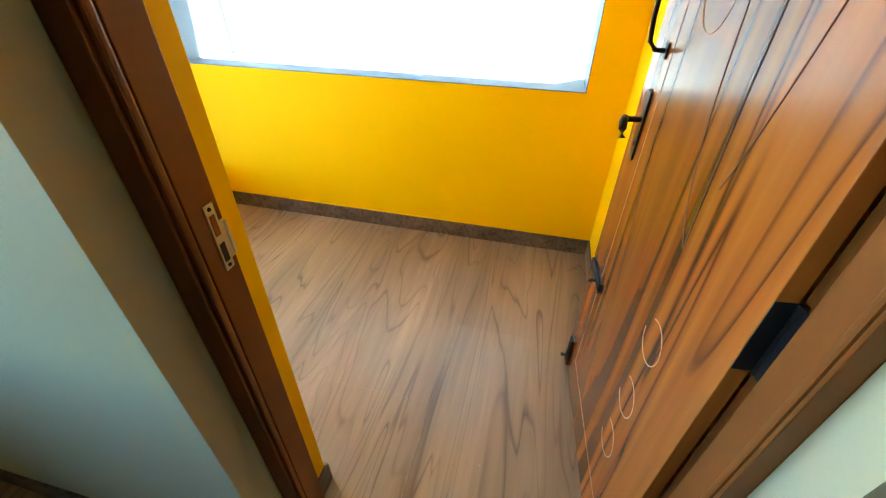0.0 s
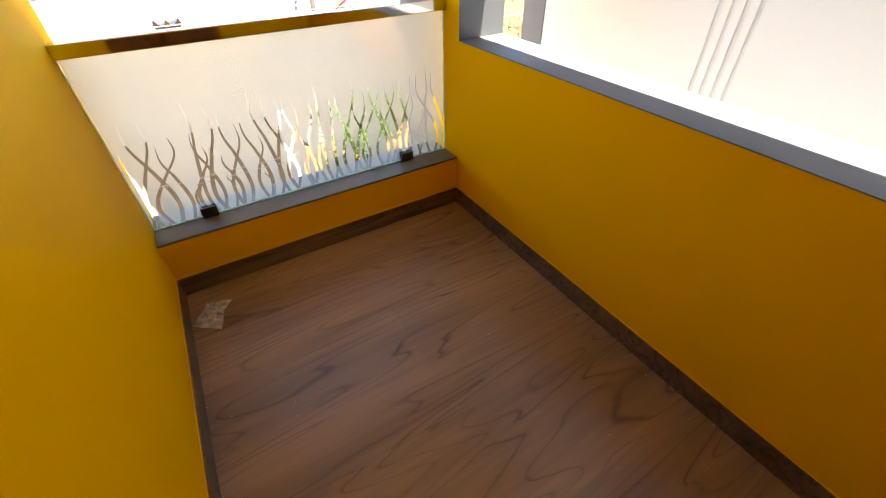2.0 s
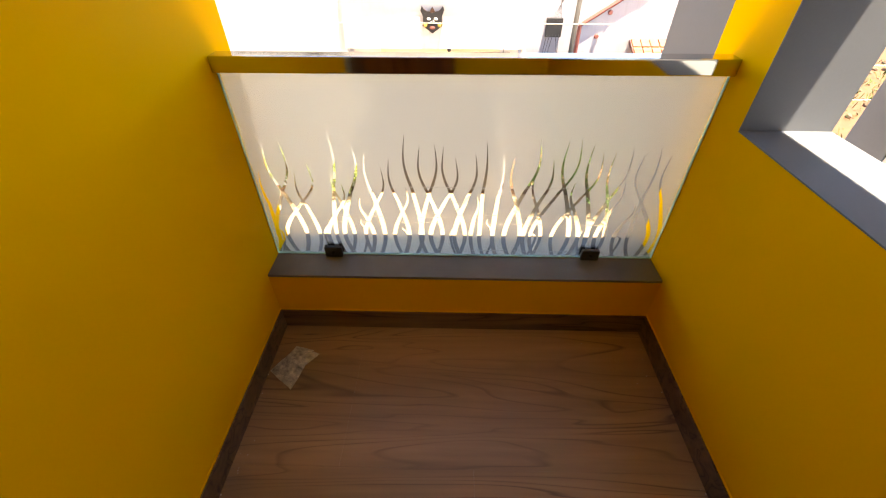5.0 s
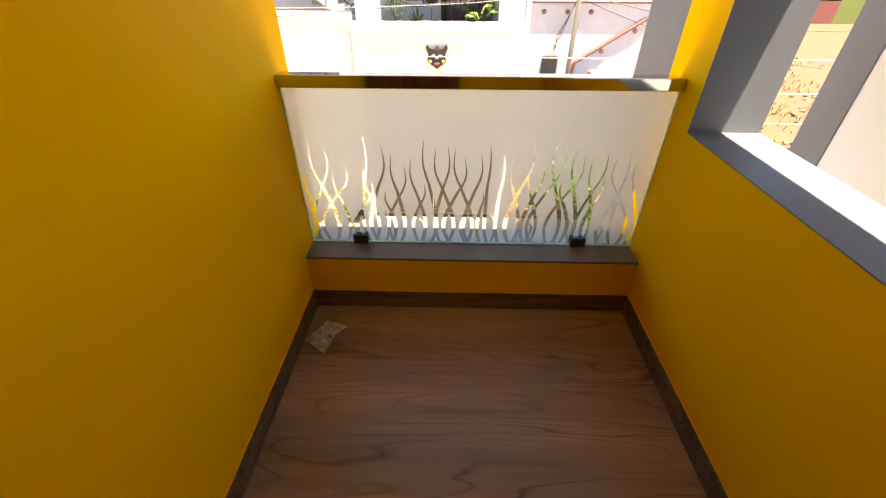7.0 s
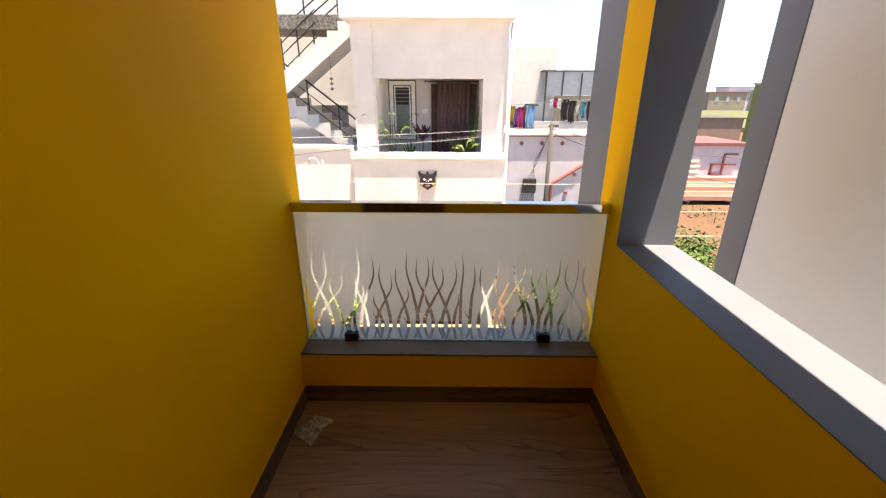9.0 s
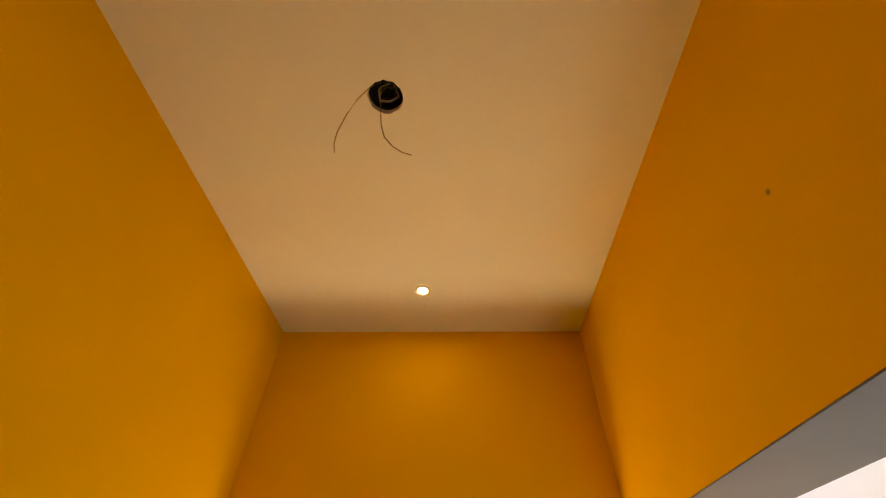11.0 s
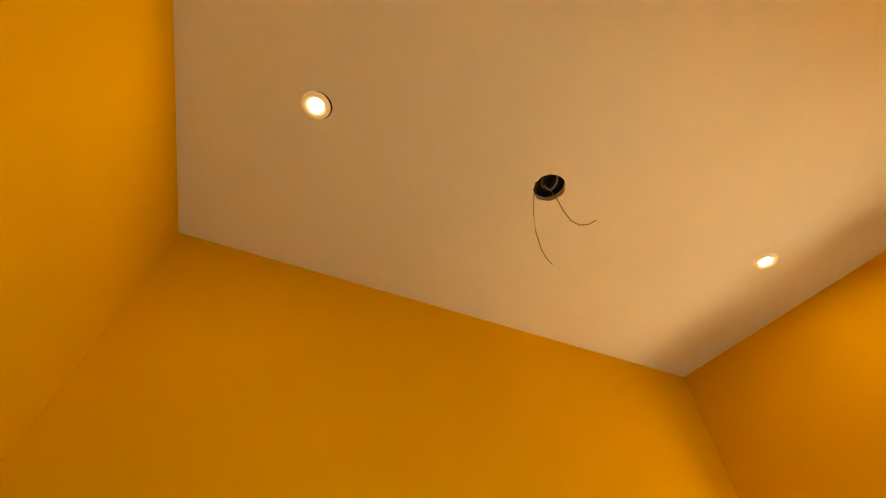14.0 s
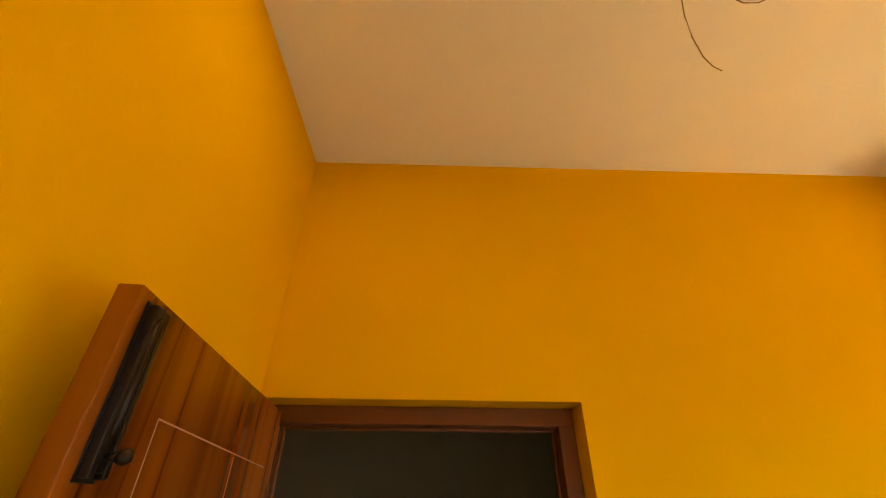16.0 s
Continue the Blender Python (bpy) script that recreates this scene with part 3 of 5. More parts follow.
def tower_bolt(z0, z1, s, knob_z, lying=False):
    """A sliding bolt: channel plate, rod, keepers and knob; lying, it is laid level towards the free edge."""
    def on_leaf(name, bm, mat, parent=None, label="", smooth=False):
        if lying:
            bm.transform(pose(0.69, 0, 0.577, 0, 90, 0) @ Matrix.Translation((-s, 0, -(z0 + z1) / 2)))
        bm.transform(LEAF_M)
        return part(name, bm, mat, parent or door, label, smooth)

    plate = on_leaf("bolt_plate", boxes((s - 0.019, s + 0.019, 0.0, 0.003, z0, z1), bevel=0.001), BLACKTAPE, None, "dark bronze sliding tower bolt")
    rod = tube(bmesh.new(), ((s, 0.011, z0 + 0.01), (s, 0.011, z1 - 0.004)), 0.006, sides=10)
    on_leaf("bolt_rod", rod, BRONZE, plate, "", True)
    for side in (-1, 1):
        on_leaf("bolt_channel", boxes((s + side * 0.013 - 0.005, s + side * 0.013 + 0.005, 0.003, 0.015, z0 + 0.004, z1 - 0.004), bevel=0.002), BLACKTAPE, plate)
    on_leaf("bolt_keeper", boxes((s - 0.018, s + 0.018, 0.004, 0.0165, z1 - 0.022, z1 - 0.004), bevel=0.003), BLACKTAPE, plate)
    kb = tube(bmesh.new(), ((s, 0.014, knob_z), (s, 0.030, knob_z)), 0.005, 0.005, 10)
    lathe(kb, ((0.0, 0.026), (0.007, 0.027), (0.009, 0.034), (0.006, 0.040), (0.0, 0.041)), (s, 0, knob_z), "Y", 14)
    on_leaf("bolt_knob", kb, BRONZE, plate, "", True)


tower_bolt(1.862, 2.066, 0.764, 1.888)
tower_bolt(0.035, 0.19, 0.74, 0.085)
tower_bolt(0.425, 0.59, 0.745, 0.475, True)
for z in (1.047, 0.28, 1.82):
    hg = boxes((-0.0150, -0.0122, -0.030, 0.0005, z - 0.07, z + 0.07), bevel=0.001)
    tube(hg, ((-0.019, -0.033, z - 0.071), (-0.019, -0.033, z + 0.071)), 0.0062, sides=10)
    box(hg, -0.052, -0.018, -0.0315, -0.0285, z - 0.07, z + 0.07)
    on_leaf("hinge", hg, BLACKTAPE, None, "black butt hinge", False)

# ---- ceiling fittings ----
RING_Z = HC - 0.004


def downlight(x, y, ajar=0.0):
    lamp = thing("downlight", (x, y, HC), "small round recessed ceiling downlight, switched on", "ceiling light", "ceiling downlights")
    part("ring", lathe(bmesh.new(), ((0.042, 0.0035), (0.041, -0.001), (0.036, -0.003), (0.025, -0.0015), (0.021, 0.003)), (x, y, RING_Z), sides=40), LAMPRING, lamp, "", True)
    part("diffuser", lathe(bmesh.new(), ((0.0005, 0.0), (0.015, 0.0002), (0.0225, 0.002)), (x, y, RING_Z - 0.0005), sides=32), LAMPGLOW, lamp, "glowing warm diffuser")
    if ajar:
        # flat dark disc paints the shade of the gap beside the ring
        part("cutout_shade", lathe(bmesh.new(), ((0.0005, -0.0004), (0.042, -0.0006)), (x + 0.002, y + ajar, HC - 0.0005), sides=32), DARKHOLE, lamp, "dark disc drawn for the shaded gap of the cut-out")
    la = new("downlight_source", bpy.data.lights.new("downlight_source", "AREA"))
    la.data.shape, la.data.size, la.data.energy, la.data.color = "DISK", 0.05, 0.03, (1.0, 0.72, 0.42)
    la.data.spread = radians(178)
    la.matrix_world = look((x, y, RING_Z - 0.006), (x, y + 0.0001, 0))
    return lamp


downlight(0.775, 2.104)
downlight(0.702, 0.383, 0.005)

jb = thing("junction_hole", (HOLE[0], HOLE[1], HC), "rough cut ceiling hole with a dark conduit box inside", "junction box")
part("hole_edge", lathe(bmesh.new(), ((0.0545, -0.0002), (0.0545, 0.026), (0.057, 0.026)), (*HOLE, HC), sides=36), CREAM, jb, "rough grey plaster edge")
part("box", lathe(bmesh.new(), ((0.056, 0.024), (0.075, 0.028), (0.075, 0.09), (0.0005, 0.09)), (*HOLE, HC), sides=36), DARKHOLE, jb)
rng = random.Random(5)
for k, mt in enumerate((POLE, WIREBLK, CONCRETE, WIREYEL, POLE)):
    a0, rr = rng.uniform(0, 6.3), rng.uniform(0.015, 0.034)
    pts = [(HOLE[0] + 0.008 * rng.uniform(-1, 1) + rr * math.cos(a0 + q * 0.55), HOLE[1] + 0.008 * rng.uniform(-1, 1) + rr * (0.6 + 0.1 * k) * math.sin(a0 + q * 0.55), HC + 0.03 + 0.006 * k + 0.012 * math.sin(q * 0.9 + k)) for q in range(5 + k)]
    part("conduit_wire", tube(bmesh.new(), pts, 0.0022 if k != 2 else 0.004, sides=6), mt, jb, "tangled wire inside the box", True)
w1 = tube(bmesh.new(), [(0.715, 1.13, HC + 0.03), (0.688, 1.125, HC - 0.01), (0.662, 1.128, HC - 0.08), (0.640, 1.140, HC - 0.145), (0.618, 1.165, HC - 0.195), (0.610, 1.185, HC - 0.22), (0.612, 1.200, 2.78)], 0.0016, sides=6)
part("wire", w1, WIREYEL, jb, "loose yellow wire end", True)
w2 = tube(bmesh.new(), [(0.705, 1.19, HC + 0.03), (0.712, 1.20, HC - 0.03), (0.722, 1.20, HC - 0.10), (0.740, 1.198, HC - 0.17), (0.768, 1.193, HC - 0.225), (0.798, 1.195, HC - 0.255), (0.825, 1.197, 2.755)], 0.0016, sides=6)
part("wire", w2, WIREBRN, jb, "loose brown wire end", True)
ph = lathe(bmesh.new(), ((0.0005, -0.0008), (0.006, -0.0008), (0.0105, -0.0006), (0.012, -0.0001)), (0, 0, 0), "Y", 14)
ph.transform(pose(W, 1.133, 2.496, 0, 0, -90) @ Matrix.Diagonal((0.5, 1, 0.65, 1)))
solid("plug_hole", ph, WIREYEL, "small filled drill hole in the yellow wall", "wall plug")

# ---- glass balustrade ----
GY = 2.592
bal = thing("glass_balustrade", (W / 2, GY, KERB), "frosted glass balustrade with clear grass-blade pattern under a steel rail", "balustrade")
ZB, ZT = KERB + 0.004, 1.052
pane = part("pane", boxes((0.004, W - 0.004, GY - 0.005, GY + 0.005, ZB, ZT)), GLASS, bal)
pane.visible_shadow = False

# blades of the clear pattern, clump by clump: tip across, tip height, foot across
CLUMPS = (
    ((0.027, 0.70, 0.027), (0.070, 0.82, 0.145), (0.127, 0.82, 0.024), (0.158, 0.69, 0.199), (0.207, 0.73, 0.063), (0.303, 0.86, 0.267), (0.297, 0.72, 0.341), (0.320, 0.65, 0.233), (0.377, 0.82, 0.301)),
    ((0.424, 0.78, 0.466), (0.474, 0.72, 0.387), (0.386, 0.59, 0.421), (0.509, 0.76, 0.566), (0.559, 0.64, 0.506), (0.570, 0.85, 0.619), (0.621, 0.81, 0.701), (0.669, 0.82, 0.611), (0.706, 0.81, 0.791), (0.744, 0.76, 0.652)),
    ((0.815, 0.78, 0.748), (0.852, 0.83, 0.849), (0.831, 0.60, 0.814), (0.914, 0.78, 0.902), (0.958, 0.77, 1.013), (1.036, 0.84, 0.948), (1.041, 0.72, 1.096), (1.092, 0.76, 1.025), (1.137, 0.83, 1.208), (1.175, 0.84, 1.054)),
    ((1.225, 0.82, 1.283), (1.260, 0.79, 1.140), (1.191, 0.67, 1.248), (1.306, 0.79, 1.351), (1.359, 0.81, 1.277), (1.366, 0.68, 1.317), (1.406, 0.78, 1.527), (1.453, 0.81, 1.448), (1.500, 0.78, 1.567), (1.427, 0.58, 1.391)),
)
FOOT = 0.40                                      # height at which the blades part into their splayed roots
rng = random.Random(11)
blades = [(tip, zt, foot, rng.uniform(0.0085, 0.0105), rng.uniform(0.75, 1.25)) for clump in CLUMPS for tip, zt, foot in clump]
for k in range(9):
    blades.append((0.05 + k * 0.17 + rng.uniform(-0.02, 0.02), rng.uniform(0.42, 0.5), 0.045 + k * 0.172, 0.006, 1.0))


def spans(z):
    """Clear stretches of the film at a height, merged and in order."""
    out = []
    for tip, zt, base, w, lean in blades:
        t = (z - FOOT) / (zt - FOOT)
        if t >= 1:
            continue
        u = max(t, 0.0)
        v = min(1.0, u / 0.8)
        s = v * v * (3 - 2 * v)
        way = 1 if tip > base else -1
        # a slight overshoot under the tip gives each blade its hooked end; the root splays back
        x = base + (tip - base) * s + way * 0.009 * lean * math.sin(math.pi * max(0.0, (u - 0.5) / 0.5))
        if t < 0:
            x += way * 0.021 * lean * ((FOOT - z) / (FOOT - ZB)) ** 1.7
        h = w * (1 - u ** 1.7) * (0.86 + 0.14 * min(1.0, u * 5))
        out.append((x - h, x + h))
    out.sort()
    done = []
    for a, b in out:
        if b - a < 0.0006:
            continue
        if done and a <= done[-1][1]:
            done[-1] = (done[-1][0], max(b, done[-1][1]))
        else:
            done.append((a, b))
    return done


fm = bmesh.new()
FX0, FX1, FY, N = 0.006, W - 0.006, GY + 0.0055, 190
heights = [ZB + (0.905 - ZB) * i / N for i in range(N + 1)] + [ZT]
for z0, z1 in zip(heights, heights[1:]):
    lo, hi = spans(z0 + 1e-5), spans(z1 - 1e-5)
    if len(lo) != len(hi):
        lo = hi = spans((z0 + z1) / 2)
    xs0 = [FX0] + [c for s in lo for c in s] + [FX1]
    xs1 = [FX0] + [c for s in hi for c in s] + [FX1]
    for i in range(0, len(xs0), 2):
        a0, b0, a1, b1 = max(xs0[i], FX0), min(xs0[i + 1], FX1), max(xs1[i], FX0), min(xs1[i + 1], FX1)
        if b0 > a0 or b1 > a1:
            fm.faces.new([fm.verts.new(v) for v in ((a0, FY, z0), (max(b0, a0), FY, z0), (max(b1, a1), FY, z1), (a1, FY, z1))])
film = part("etched_film", fm, FROST, bal, "milky frosted film with clear blades")
film.visible_shadow = False
part("glass_edge", boxes((0.0015, 0.004, GY - 0.005, GY + 0.005, ZB, ZT), (W - 0.004, W - 0.0015, GY - 0.005, GY + 0.005, ZB, ZT), (0.004, W - 0.004, GY - 0.005, GY + 0.005, KERB + 0.0005, ZB)), GLASSEDGE, bal, "pale green ground glass edge")
for x in (0.246, 1.31):
    cl = boxes((x - 0.036, x + 0.036, GY - 0.022, GY - 0.0055, KERB, KERB + 0.05), (x - 0.036, x + 0.036, GY + 0.0065, GY + 0.02, KERB, KERB + 0.05), bevel=0.003)
    c_ob = part("glass_clamp", cl, CLAMP, bal, "dark bronze glass clamp")
    ks = lathe(bmesh.new(), ((0.0, -0.0255), (0.006, -0.0255), (0.0075, -0.0215)), (x, GY, KERB + 0.026), "Y", 14)
    part("screw", ks, BRONZE, c_ob)
part("top_rail", boxes((0.0008, W - 0.0008, 2.562, 2.622, 1.048, 1.097), bevel=0.004), STEEL, bal, "polished steel box rail")

# ---- crumpled plastic bag on the floor ----
bg = bmesh.new()
rng = random.Random(3)
corners = ((-0.002, 2.21), (0.108, 2.13), (0.15, 2.315), (0.07, 2.335))
G = 12
grid = []
for i in range(G + 1):
    row = []
    for j in range(G + 1):
        u, v = i / G, j / G
        x = (1 - u) * (1 - v) * corners[0][0] + u * (1 - v) * corners[1][0] + u * v * corners[2][0] + (1 - u) * v * corners[3][0]
        y = (1 - u) * (1 - v) * corners[0][1] + u * (1 - v) * corners[1][1] + u * v * corners[2][1] + (1 - u) * v * corners[3][1]
        n1 = noise.noise(Vector((x * 26, y * 26, 2.0)))
        n2 = abs(noise.noise(Vector((x * 60, y * 60, 7.0))))
        rim = min(u, v, 1 - u, 1 - v)
        row.append(bg.verts.new((x + 0.016 + 0.004 * n1, y + 0.004 * n2, 0.003 + min(1, rim * 5) * (0.009 + 0.012 * n1 + 0.014 * n2))))
    grid.append(row)
for i in range(G):
    for j in range(G):
        bg.faces.new((grid[i][j], grid[i + 1][j], grid[i + 1][j + 1], grid[i][j + 1]))
fl = [bg.verts.new(p) for p in ((0.145, 2.235, 0.004), (0.185, 2.275, 0.012), (0.195, 2.295, 0.006), (0.165, 2.30, 0.018), (0.14, 2.27, 0.010))]
bg.faces.new(fl)
bmesh.ops.solidify(bg, geom=bg.faces[:], thickness=0.0008)
for v in bg.verts:
    v.co.z = max(v.co.z, 0.0006)
bag = solid("plastic_bag", bg, PLASTIC, "crumpled clear plastic packet lying on the floor", "plastic bag")


# dust and plaster crumbs along the skirting
ds = bmesh.new()
rng = random.Random(12)
for k in range(70):
    side = k % 4
    x, y = ((0.012 + abs(rng.gauss(0, 0.03)), rng.uniform(1.0, 2.4)), (W - 0.012 - abs(rng.gauss(0, 0.03)), rng.uniform(0.2, 2.4)), (rng.uniform(0.05, 1.5), rng.uniform(0.3, 2.4)), (rng.uniform(0.05, 1.5), 0.012 + abs(rng.gauss(0, 0.04))))[side]
    bmesh.ops.create_icosphere(ds, subdivisions=1, radius=rng.uniform(0.0009, 0.0021), matrix=Matrix.Translation((x, y, 0.0012)) @ Matrix.Diagonal((1, rng.uniform(0.6, 1.6), 0.6, 1)))
solid("plaster_crumbs", ds, NWHITE, "tiny white plaster crumbs on the floor", "dust", kind="stuff")

# ---- neighbouring white wall across the gap ----
gr = bmesh.new()
GROOVES = (1.735, 1.68, 1.625, 1.57)
ys = [2.80] + [c for g in GROOVES for c in (g, g - 0.018)] + [-4.0]
box(gr, NX + 0.009, NX + 0.3, -4.0, 2.80, GROUND, 3.3)
for i in range(0, len(ys), 2):
    box(gr, NX, NX + 0.009, ys[i + 1], ys[i], GROUND, 3.3, 0.004)
neighbour = structure("neighbour_wall", gr, NWHITE, "plain white rendered wall of the house next door with vertical grooves")
structure("neighbour_fin", boxes((NX - 0.006, NX + 0.3, 2.80, 3.0, GROUND, 3.3), bevel=0.004), GREY, "slate grey pier at the end of the neighbouring wall", "pier")

# ---- ground ----
structure("ground", boxes((-400, 400, -60, 700, GROUND - 0.4, GROUND - 0.02)), SOIL, "bare reddish soil stretching far away", "ground")
structure("road", boxes((-60, 60, 4.9, 8.6, GROUND - 0.02, GROUND + 0.0)), ASPHALT, "sandy worn street surface", "road")
# out-of-sight pale ground, added to bounce sunlight up into the balcony
structure("pavement", boxes((-30, 30, -8.0, 4.9, GROUND - 0.02, GROUND + 0.03)), BOUNCE_PAVING, "pale concrete ground before the house, added to bounce sunlight indoors", "pavement")

# ---- house across the street ----
FY0 = 8.75
house = thing("house", (0.45, FY0, GROUND), "white two-storey house with a first-floor loggia and planter parapet", "house")
par = part("parapet", boxes((-1.08, 1.89, FY0, FY0 + 0.14, -0.43, 0.42)), HWHITE, house, "white balcony parapet with water stains")
part("coping", boxes((-1.12, 1.92, FY0 - 0.05, FY0 + 0.2, 0.42, 0.535), bevel=0.01), HWHITE, par)
each("wall", ((-1.0, -0.58, FY0 + 0.16, FY0 + 0.4, -0.4, 2.85), (1.444, 1.88, FY0 + 0.16, FY0 + 0.4, -0.4, 2.85), (-0.58, 1.444, FY0 + 0.16, FY0 + 0.4, 1.885, 2.85), (-1.0, -0.58, FY0 + 0.4, 13.0, -0.4, 2.85), (1.444, 1.88, FY0 + 0.4, 13.0, -0.4, 2.85)), HWHITE, house, label="white rendered wall with the loggia opening")
part("pilaster", boxes((-1.0, -0.62, FY0 + 0.135, FY0 + 0.158, 0.535, 2.85)), HWHITE, house)
part("roof", boxes((-1.12, 1.95, FY0 - 0.1, 13.2, 2.85, 3.12)), HWHITE, house, "flat roof slab with a plain white fascia")
part("roof_parapet", boxes((-1.12, 1.95, FY0 - 0.097, FY0 + 0.05, 3.12, 3.8), (-1.12, -0.98, FY0 + 0.05, 13.2, 3.12, 3.8), (1.81, 1.95, FY0 + 0.05, 13.2, 3.12, 3.8)), HWHITE, house, "plain white roof parapet")
part("loggia_back", boxes((-0.58, 1.444, 10.15, 10.3, -0.4, 2.0)), HWHITE, house)
part("loggia_floor", boxes((-1.0, 1.88, FY0 + 0.14, 10.3, -0.43, -0.3)), CONCRETE, house)
part("loggia_soffit", boxes((-0.58, 1.444, FY0 + 0.4, 10.15, 1.95, 2.05)), HWHITE, house)
win = part("window", boxes((-0.49, 0.07, 10.11, 10.15, 0.66, 0.74), (-0.49, 0.07, 10.11, 10.15, 1.80, 1.88), (-0.49, -0.41, 10.11, 10.15, 0.74, 1.80), (-0.01, 0.07, 10.11, 10.15, 0.74, 1.80), bevel=0.006), UPVC, house, "white framed casement window")
part("pane", boxes((-0.41, -0.01, 10.125, 10.14, 0.74, 1.80)), PANE, win)
lou = bmesh.new()
for i in range(5):
    box(lou, -0.41, -0.01, 10.115, 10.13, 1.40 + i * 0.078, 1.455 + i * 0.078, 0.003)
part("louvre", lou, BLACKIRON, win, "dark louvre slats")
part("sash", boxes((-0.385, -0.035, 10.112, 10.128, 0.765, 0.79), (-0.385, -0.035, 10.112, 10.128, 1.75, 1.775), (-0.385, -0.36, 10.112, 10.128, 0.79, 1.75), (-0.06, -0.035, 10.112, 10.128, 0.79, 1.75)), UPVC, win)
part("seal", boxes((-0.51, 0.09, 10.14, 10.149, 0.64, 1.90)), POLE, win, "dark joint round the window")
entry = part("entry_door", boxes((0.42, 1.40, 10.10, 10.15, -0.3, 1.82)), DOORDARK, house, "dark wooden door behind the curtain")
part("switch_plate", boxes((0.22, 0.34, 10.13, 10.15, 1.22, 1.31), bevel=0.005), UPVC, house)
part("drainpipe", tube(bmesh.new(), ((1.93, FY0 + 0.1, -3.1), (1.93, FY0 + 0.1, 2.8)), 0.035, sides=12), HWHITE, house, "white drainpipe", True)
part("lower_wall", boxes((-0.55, 1.55, 9.05, 9.2, GROUND, -0.43)), PEACH, house, "peach painted ground-floor wall in shade")
each("lower_pier", ((-1.0, -0.55, FY0 + 0.25, 9.7, GROUND, -0.43), (1.55, 1.86, FY0 + 0.25, 9.7, GROUND, -0.43)), HWHITE, house)
for gx in (-0.92, 0.31):
    gate = part("gate", boxes((gx, gx + 1.21, 8.655, 8.667, GROUND + 0.06, -1.5)), GATE, house, "dark brown sheet-metal gate leaf")
    for z in (GROUND + 0.06, -2.36, -1.55):
        part("gate_rail", boxes((gx, gx + 1.21, 8.63, 8.654, z, z + 0.05), bevel=0.004), GATE, gate)
    for i in range(8):
        part("gate_bar", boxes((gx + 0.02 + i * 0.163, gx + 0.05 + i * 0.163, 8.635, 8.654, GROUND + 0.11, -1.55)), GATE, gate)
each("gate_pier", ((-1.22, -0.95, 8.58, 8.72, GROUND, -1.45), (1.54, 1.78, 8.58, 8.72, GROUND, -1.45)), HWHITE, house)
tile = part("picture_tile", boxes((0.30, 0.50, 9.032, 9.05, -0.98, -0.78), bevel=0.004), PEACH, house, "small framed orange wall tile")
part("glaze", boxes((0.325, 0.475, 9.027, 9.0315, -0.955, -0.805)), CLOTHS[5], tile, "orange glazed face")
hb = thing("hanging_lantern", (1.6, 8.95, -0.43), "small dark wicker lantern hanging under the balcony", "lantern")
part("cord", tube(bmesh.new(), ((1.6, 8.95, -0.43), (1.6, 8.95, -0.72)), 0.006, sides=6), BLACKIRON, hb)
part("shade", lathe(bmesh.new(), ((0.012, 0.0), (0.05, -0.06), (0.085, -0.2), (0.095, -0.27), (0.08, -0.285), (0.0005, -0.26)), (1.6, 8.95, -0.71), sides=14), GATE, hb, "dark flared shade")
part("rail_rod", tube(bmesh.new(), ((0.66, 8.97, -0.55), (1.72, 8.97, -0.545)), 0.011, sides=8), POLE, house, "thin iron rod under the balcony", True)
lb = lathe(bmesh.new(), ((0.0005, -0.1), (0.03, -0.09), (0.035, -0.05), (0.02, -0.01), (0.02, 0.0)), (0.66, 8.95, -0.43), sides=16)
part("porch_lamp", lb, BLACKIRON, house)

curtain = thing("curtain", (0.95, 10.05, -0.2), "plum brown curtain hanging from a dark rod", "curtain")
cb = bmesh.new()
NC = 60
for k in range(NC):
    x0, x1 = 0.55 + 0.72 * k / NC, 0.55 + 0.72 * (k + 1) / NC
    y0, y1 = 10.02 + 0.03 * math.sin(k * 0.75), 10.02 + 0.03 * math.sin((k + 1) * 0.75)
    cb.faces.new([cb.verts.new(p) for p in ((x0, y0, -0.28), (x1, y1, -0.28), (x1, y1, 1.86), (x0, y0, 1.86))])
bmesh.ops.remove_doubles(cb, verts=cb.verts, dist=0.0005)
bmesh.ops.solidify(cb, geom=cb.faces[:], thickness=0.006)
part("cloth", cb, CURTAIN, curtain, "", True)
rod = tube(bmesh.new(), ((0.30, 10.02, 1.87), (1.43, 10.02, 1.87)), 0.014, sides=10)
lathe(rod, ((0.0, -0.03), (0.03, 0.0), (0.0, 0.03)), (0.30, 10.02, 1.87), sides=12)
part("rod", rod, BLACKIRON, curtain)

# carved wall mask, kept as a plain shape
mk = bmesh.new()
for p in (prism(((-0.15, 0.06), (-0.16, -0.08), (0, -0.19), (0.16, -0.08), (0.15, 0.06), (0.08, 0.13), (0, 0.10), (-0.08, 0.13)), FY0 - 0.05, FY0 - 0.002),
          prism(((-0.15, 0.05), (-0.19, 0.14), (-0.17, 0.20), (-0.13, 0.15), (-0.08, 0.12)), FY0 - 0.045, FY0 - 0.002),
          prism(((0.15, 0.05), (0.19, 0.14), (0.17, 0.20), (0.13, 0.15), (0.08, 0.12)), FY0 - 0.045, FY0 - 0.002),
          prism(((-0.05, 0.11), (0, 0.19), (0.05, 0.11)), FY0 - 0.045, FY0 - 0.002)):
    me_tmp = bpy.data.meshes.new("tmp")
    p.to_mesh(me_tmp)
    mk.from_mesh(me_tmp)
    p.free()
